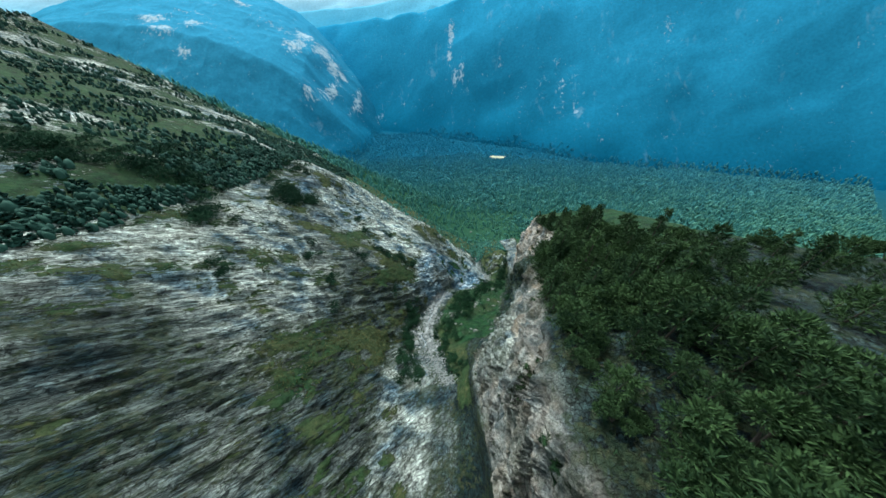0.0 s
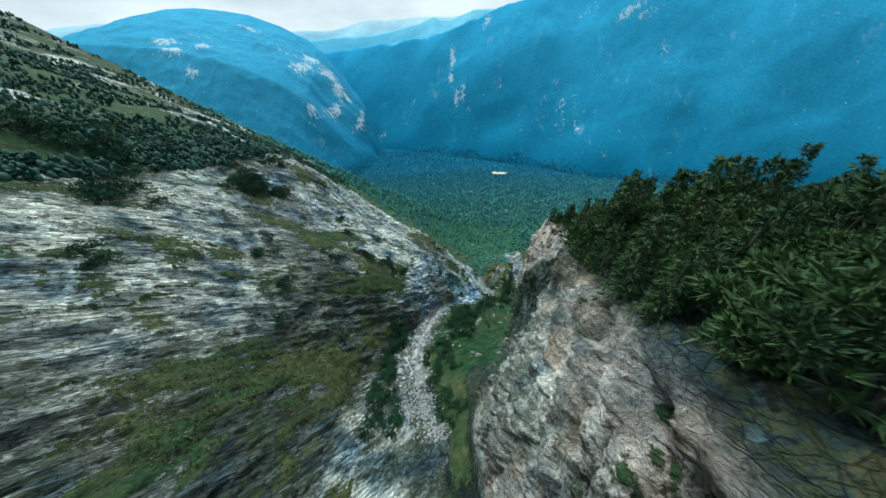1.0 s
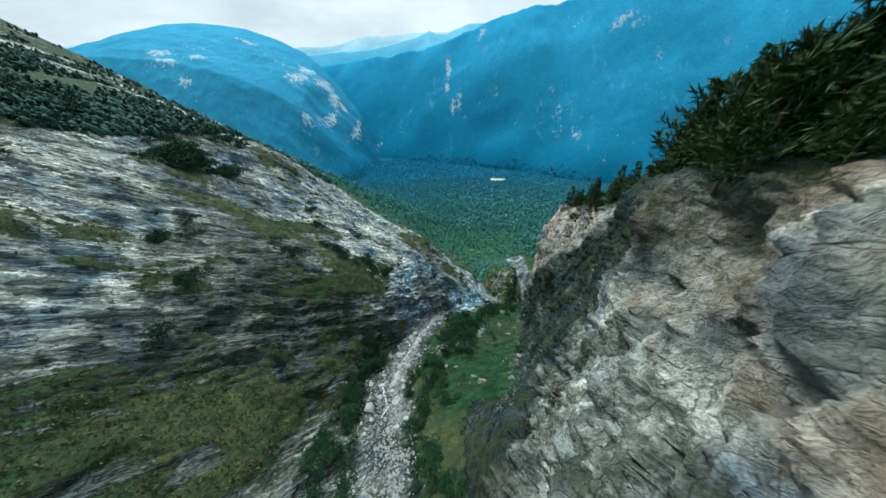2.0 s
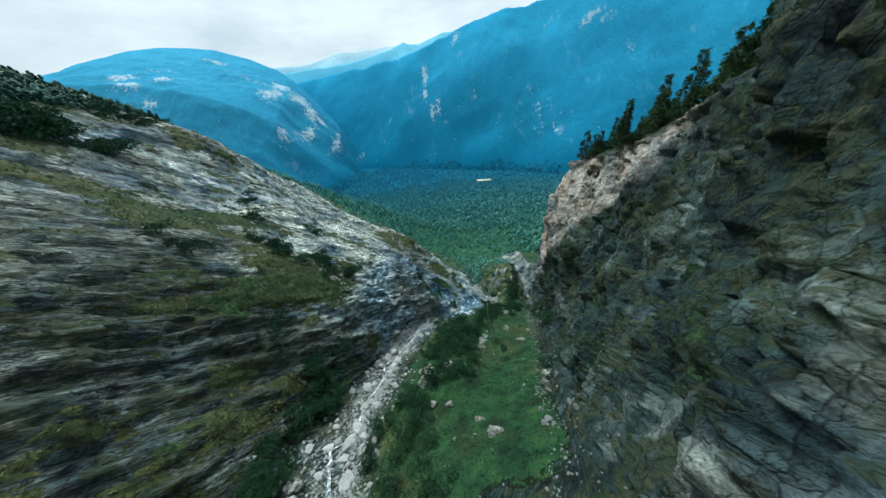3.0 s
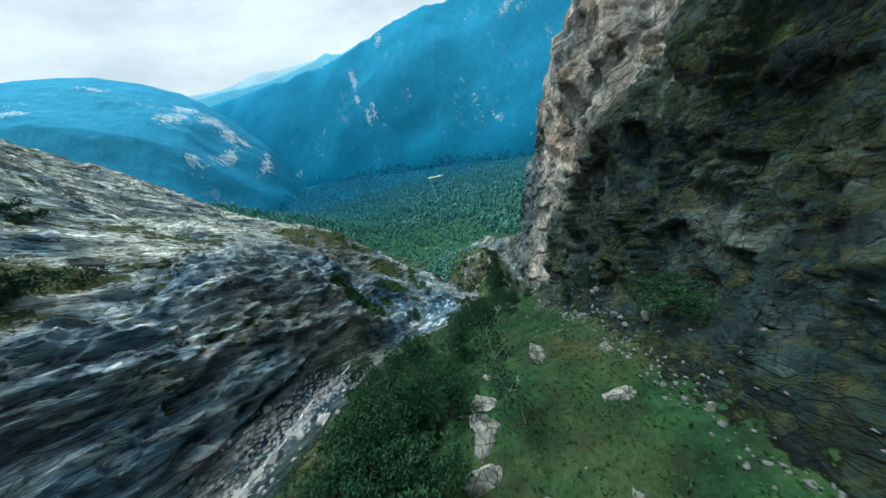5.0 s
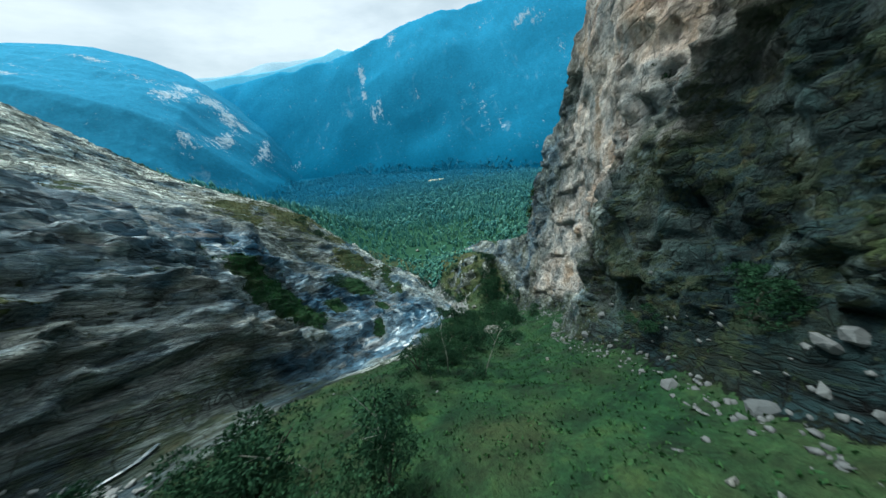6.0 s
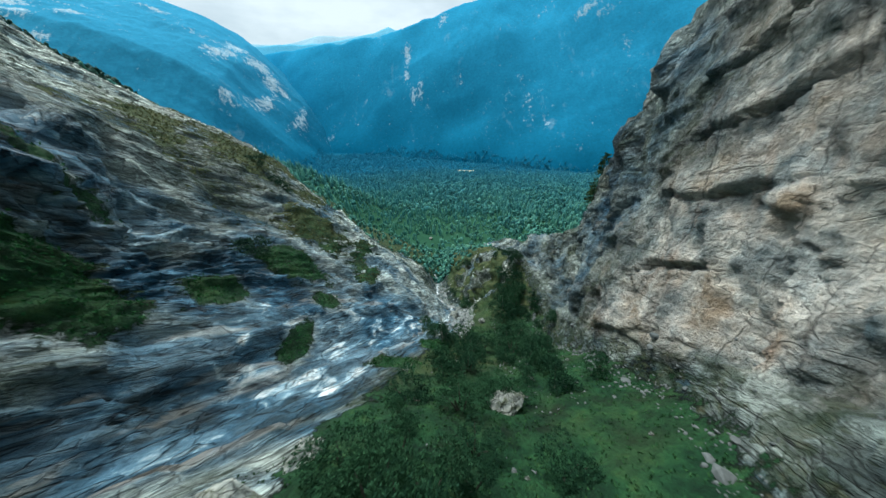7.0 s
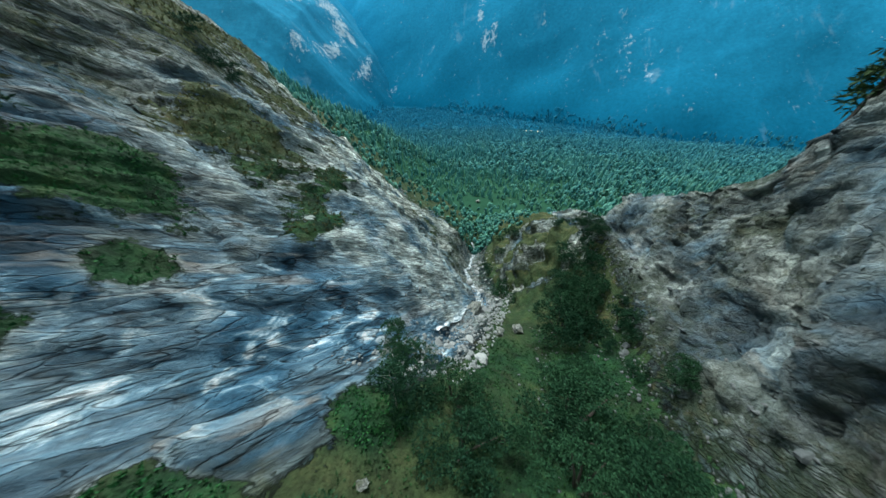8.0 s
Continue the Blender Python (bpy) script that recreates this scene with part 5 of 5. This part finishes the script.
def forest_places(count, seed):
    g = np.random.default_rng(seed)
    x = g.uniform(-560, 1250, count)
    y = 300 + (g.uniform(0, 1, count) ** 1.08) * 960
    keep = (np.abs(x) < 350 + 1.3 * y) & (np.hypot((x - 203) / 30, (y - 958) / 26) > 1) & ~((x > -420) & (x < 250) & (y < 338))
    open_ground = (fbm(np.stack([x, y, 0 * x], -1), 34, 3, seed=55) > 0.15) & (y < 480) & (np.abs(x - 60) < 90)
    keep &= ~(open_ground & (g.uniform(0, 1, count) < 0.3))
    keep &= np.hypot((x - 53) / 14, (y - 395) / 14) > 1
    low = floor_height(x, y)
    slope = np.maximum(right_height(x, y), left_height(x, y))
    keep &= (slope < low) | (g.uniform(0, 1, count) > step(0, 35, slope - low + 12 * fbm(np.stack([x, y, 0 * x], -1), 90, 3, seed=56)))
    x, y, z = x[keep], y[keep], np.maximum(low, slope)[keep]
    return np.stack([x, y, z - 0.5], -1)


crowns = [tree_crown(500 + k, t) for k, t in enumerate((0.0, 0.1, 0.25, 0.5, 0.8, 1.0))]
spots = forest_places(92000, 7)
size = 2.6 + 3.4 * rng.uniform(0, 1, len(spots)) ** 1.6 + 0.4 * step(500, 900, spots[:, 1])
size = size * (1 - 0.18 * step(650, 1050, spots[:, 1]))
size = np.where((spots[:, 1] < 480) & (np.abs(spots[:, 0] - 60) < 90), size * 0.72, size)
spiry = fbm(spots, 60, 3, seed=58) + 0.4 * rng.normal(0, 1, len(spots)) + 0.5 * step(0, 60, -spots[:, 0]) > 0.25
scatter("spruce_forest", crowns[3:], spots[spiry], size[spiry] * 0.85, 5, "dark blue-green spruce forest, hazed bluer down the valley", "forest", FOREST, 0.05)
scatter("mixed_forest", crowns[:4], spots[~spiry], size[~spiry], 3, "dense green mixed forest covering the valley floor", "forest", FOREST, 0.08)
spots = [at(rng.uniform(0.0, 1.6), rng.uniform(30, 345)) for _ in range(15000)]
wood = fbm(np.array(spots), 26, 3, seed=77)
spots = [s for s, w in zip(spots, wood) if w > -0.12]
scatter("hillside_scrub", crowns[:3], spots, rng.uniform(0.9, 2.7, len(spots)), 4, "dark scrub covering the upper mountainside", "scrub", HILL_SCRUB, 0.2)
spots = [at(rng.uniform(1.6, 9.9), rng.uniform(282, 345)) for _ in range(1100)]
scatter("streamside_scrub", crowns[:3], spots, rng.uniform(1.1, 3.2, len(spots)), 6, "green scrub along the lower stream", "scrub", FOREST, 0.15)
stone(large, Vector((53, 394, float(floor_height(np.array([53.0]), np.array([394.0]))[0]))), 6.0, "huge pale boulder in the valley")


def clearing():
    a = np.linspace(0, 2 * math.pi, 28, endpoint=False)
    r = 1 + 0.18 * np.sin(3 * a + 1) + 0.1 * np.sin(7 * a)
    x, y = 203 + 27 * r * np.cos(a), 958 + 24 * r * np.sin(a)
    z = floor_height(x, y) + 1.2
    c = np.array([203.0]), np.array([958.0])
    verts = list(zip(x, y, z)) + [(203, 958, float(floor_height(*c)[0]) + 1.6)]
    me = mesh_of("clearing", verts, [(i, (i + 1) % 28, 28) for i in range(28)], plain_material("hay_meadow", (0.3, 0.36, 0.22), (0.6, 0.6, 0.42), 4.0))
    tagged(new("clearing", me), "pale mown clearing in the forest", "clearing", kind="structure")


clearing()


# ---------------------------------------------------------------- water and grass
def water_material():
    m = Nodes("stream_water")
    n = m.noise(1.0, 6, 0.7, vector=m.along(2.2, 0.4, (0.3, 0.85, -0.4), (0, 0, 1)), warp=0.6)
    m.bump(n, 0.6, 0.2)
    return m.finish(m.ramp(n, (0.4, (0.05, 0.085, 0.1)), (0.52, (0.35, 0.41, 0.43)), (0.62, (0.85, 0.88, 0.89))), 0.18, 0.5)


def water(start, end, width, seed):
    """A thin run of white water over the bed."""
    ys = np.arange(start, end, 0.5)
    wander = fbm(np.stack([ys, 0 * ys, 0 * ys], -1), 7.0, 3, seed=seed)
    verts = []
    for k, y in enumerate(ys):
        u = 6.0 + 0.3 * wander[k]
        a = at(u, y)
        w = width * (0.6 + 0.5 * abs(wander[(k * 3) % len(ys)]))
        verts += [(a.x - w, y, a.z + 0.1), (a.x, y, a.z + 0.22), (a.x + w, y, a.z + 0.1)]
    n = len(ys)
    faces = [f for k in range(n - 1) for f in ((3 * k, 3 * k + 1, 3 * k + 4, 3 * k + 3), (3 * k + 1, 3 * k + 2, 3 * k + 5, 3 * k + 4))]
    ob = new("water", mesh_of("water", verts, faces, WATER, True))
    return tagged(ob, "white mountain stream running over rocks", "water", kind="structure")


WATER = water_material()
water(66, 137, 0.32, 91)
water(197, 300, 0.8, 92)


def tufts(name, places, size, seed, label, material):
    g = np.random.default_rng(seed)
    verts, faces = sprays([np.array(p) for p in places], [(0, 0, 1)] * len(places), size, 4, g)
    tagged(new(name, mesh_of(name, verts, faces, material)), label, "grass", kind="stuff")


places = [at(rng.uniform(7.4, 9.9), rng.uniform(64, 200)) for _ in range(13000)]
tufts("meadow_grass", places, 0.26, 1, "rough green meadow grass beside the stream", TUFT)
places = []
while len(places) < 9000:
    u, y = rng.uniform(1.6, 5.0), rng.uniform(30, 250)
    i, j = int(np.interp(y, FULL[:, 0, 1], np.arange(SH[0]))), int(np.interp(u, MARK, np.arange(len(MARK))))
    if GRASS[i, j] > 0.55 and LUSH[i, j] < 0.3:
        places.append(SURF[i, j] + np.array([rng.uniform(-0.3, 0.3), rng.uniform(-0.3, 0.3), 0]))
tufts("slope_grass", places, 0.45, 2, "olive mountain grass in tufts between the slabs", DRY_TUFT)
places = []
while len(places) < 2600:
    u, y = rng.uniform(3.5, 7.6), rng.uniform(158, 200)
    i, j = int(np.interp(y, FULL[:, 0, 1], np.arange(SH[0]))), int(np.interp(u, MARK, np.arange(len(MARK))))
    if LUSH[i, j] > 0.5:
        places.append(SURF[i, j] + np.array([rng.uniform(-0.3, 0.3), rng.uniform(-0.3, 0.3), 0]))
tufts("moss_cushion", places, 0.3, 3, "lush green moss and grass cushions on the slab", MOSS)
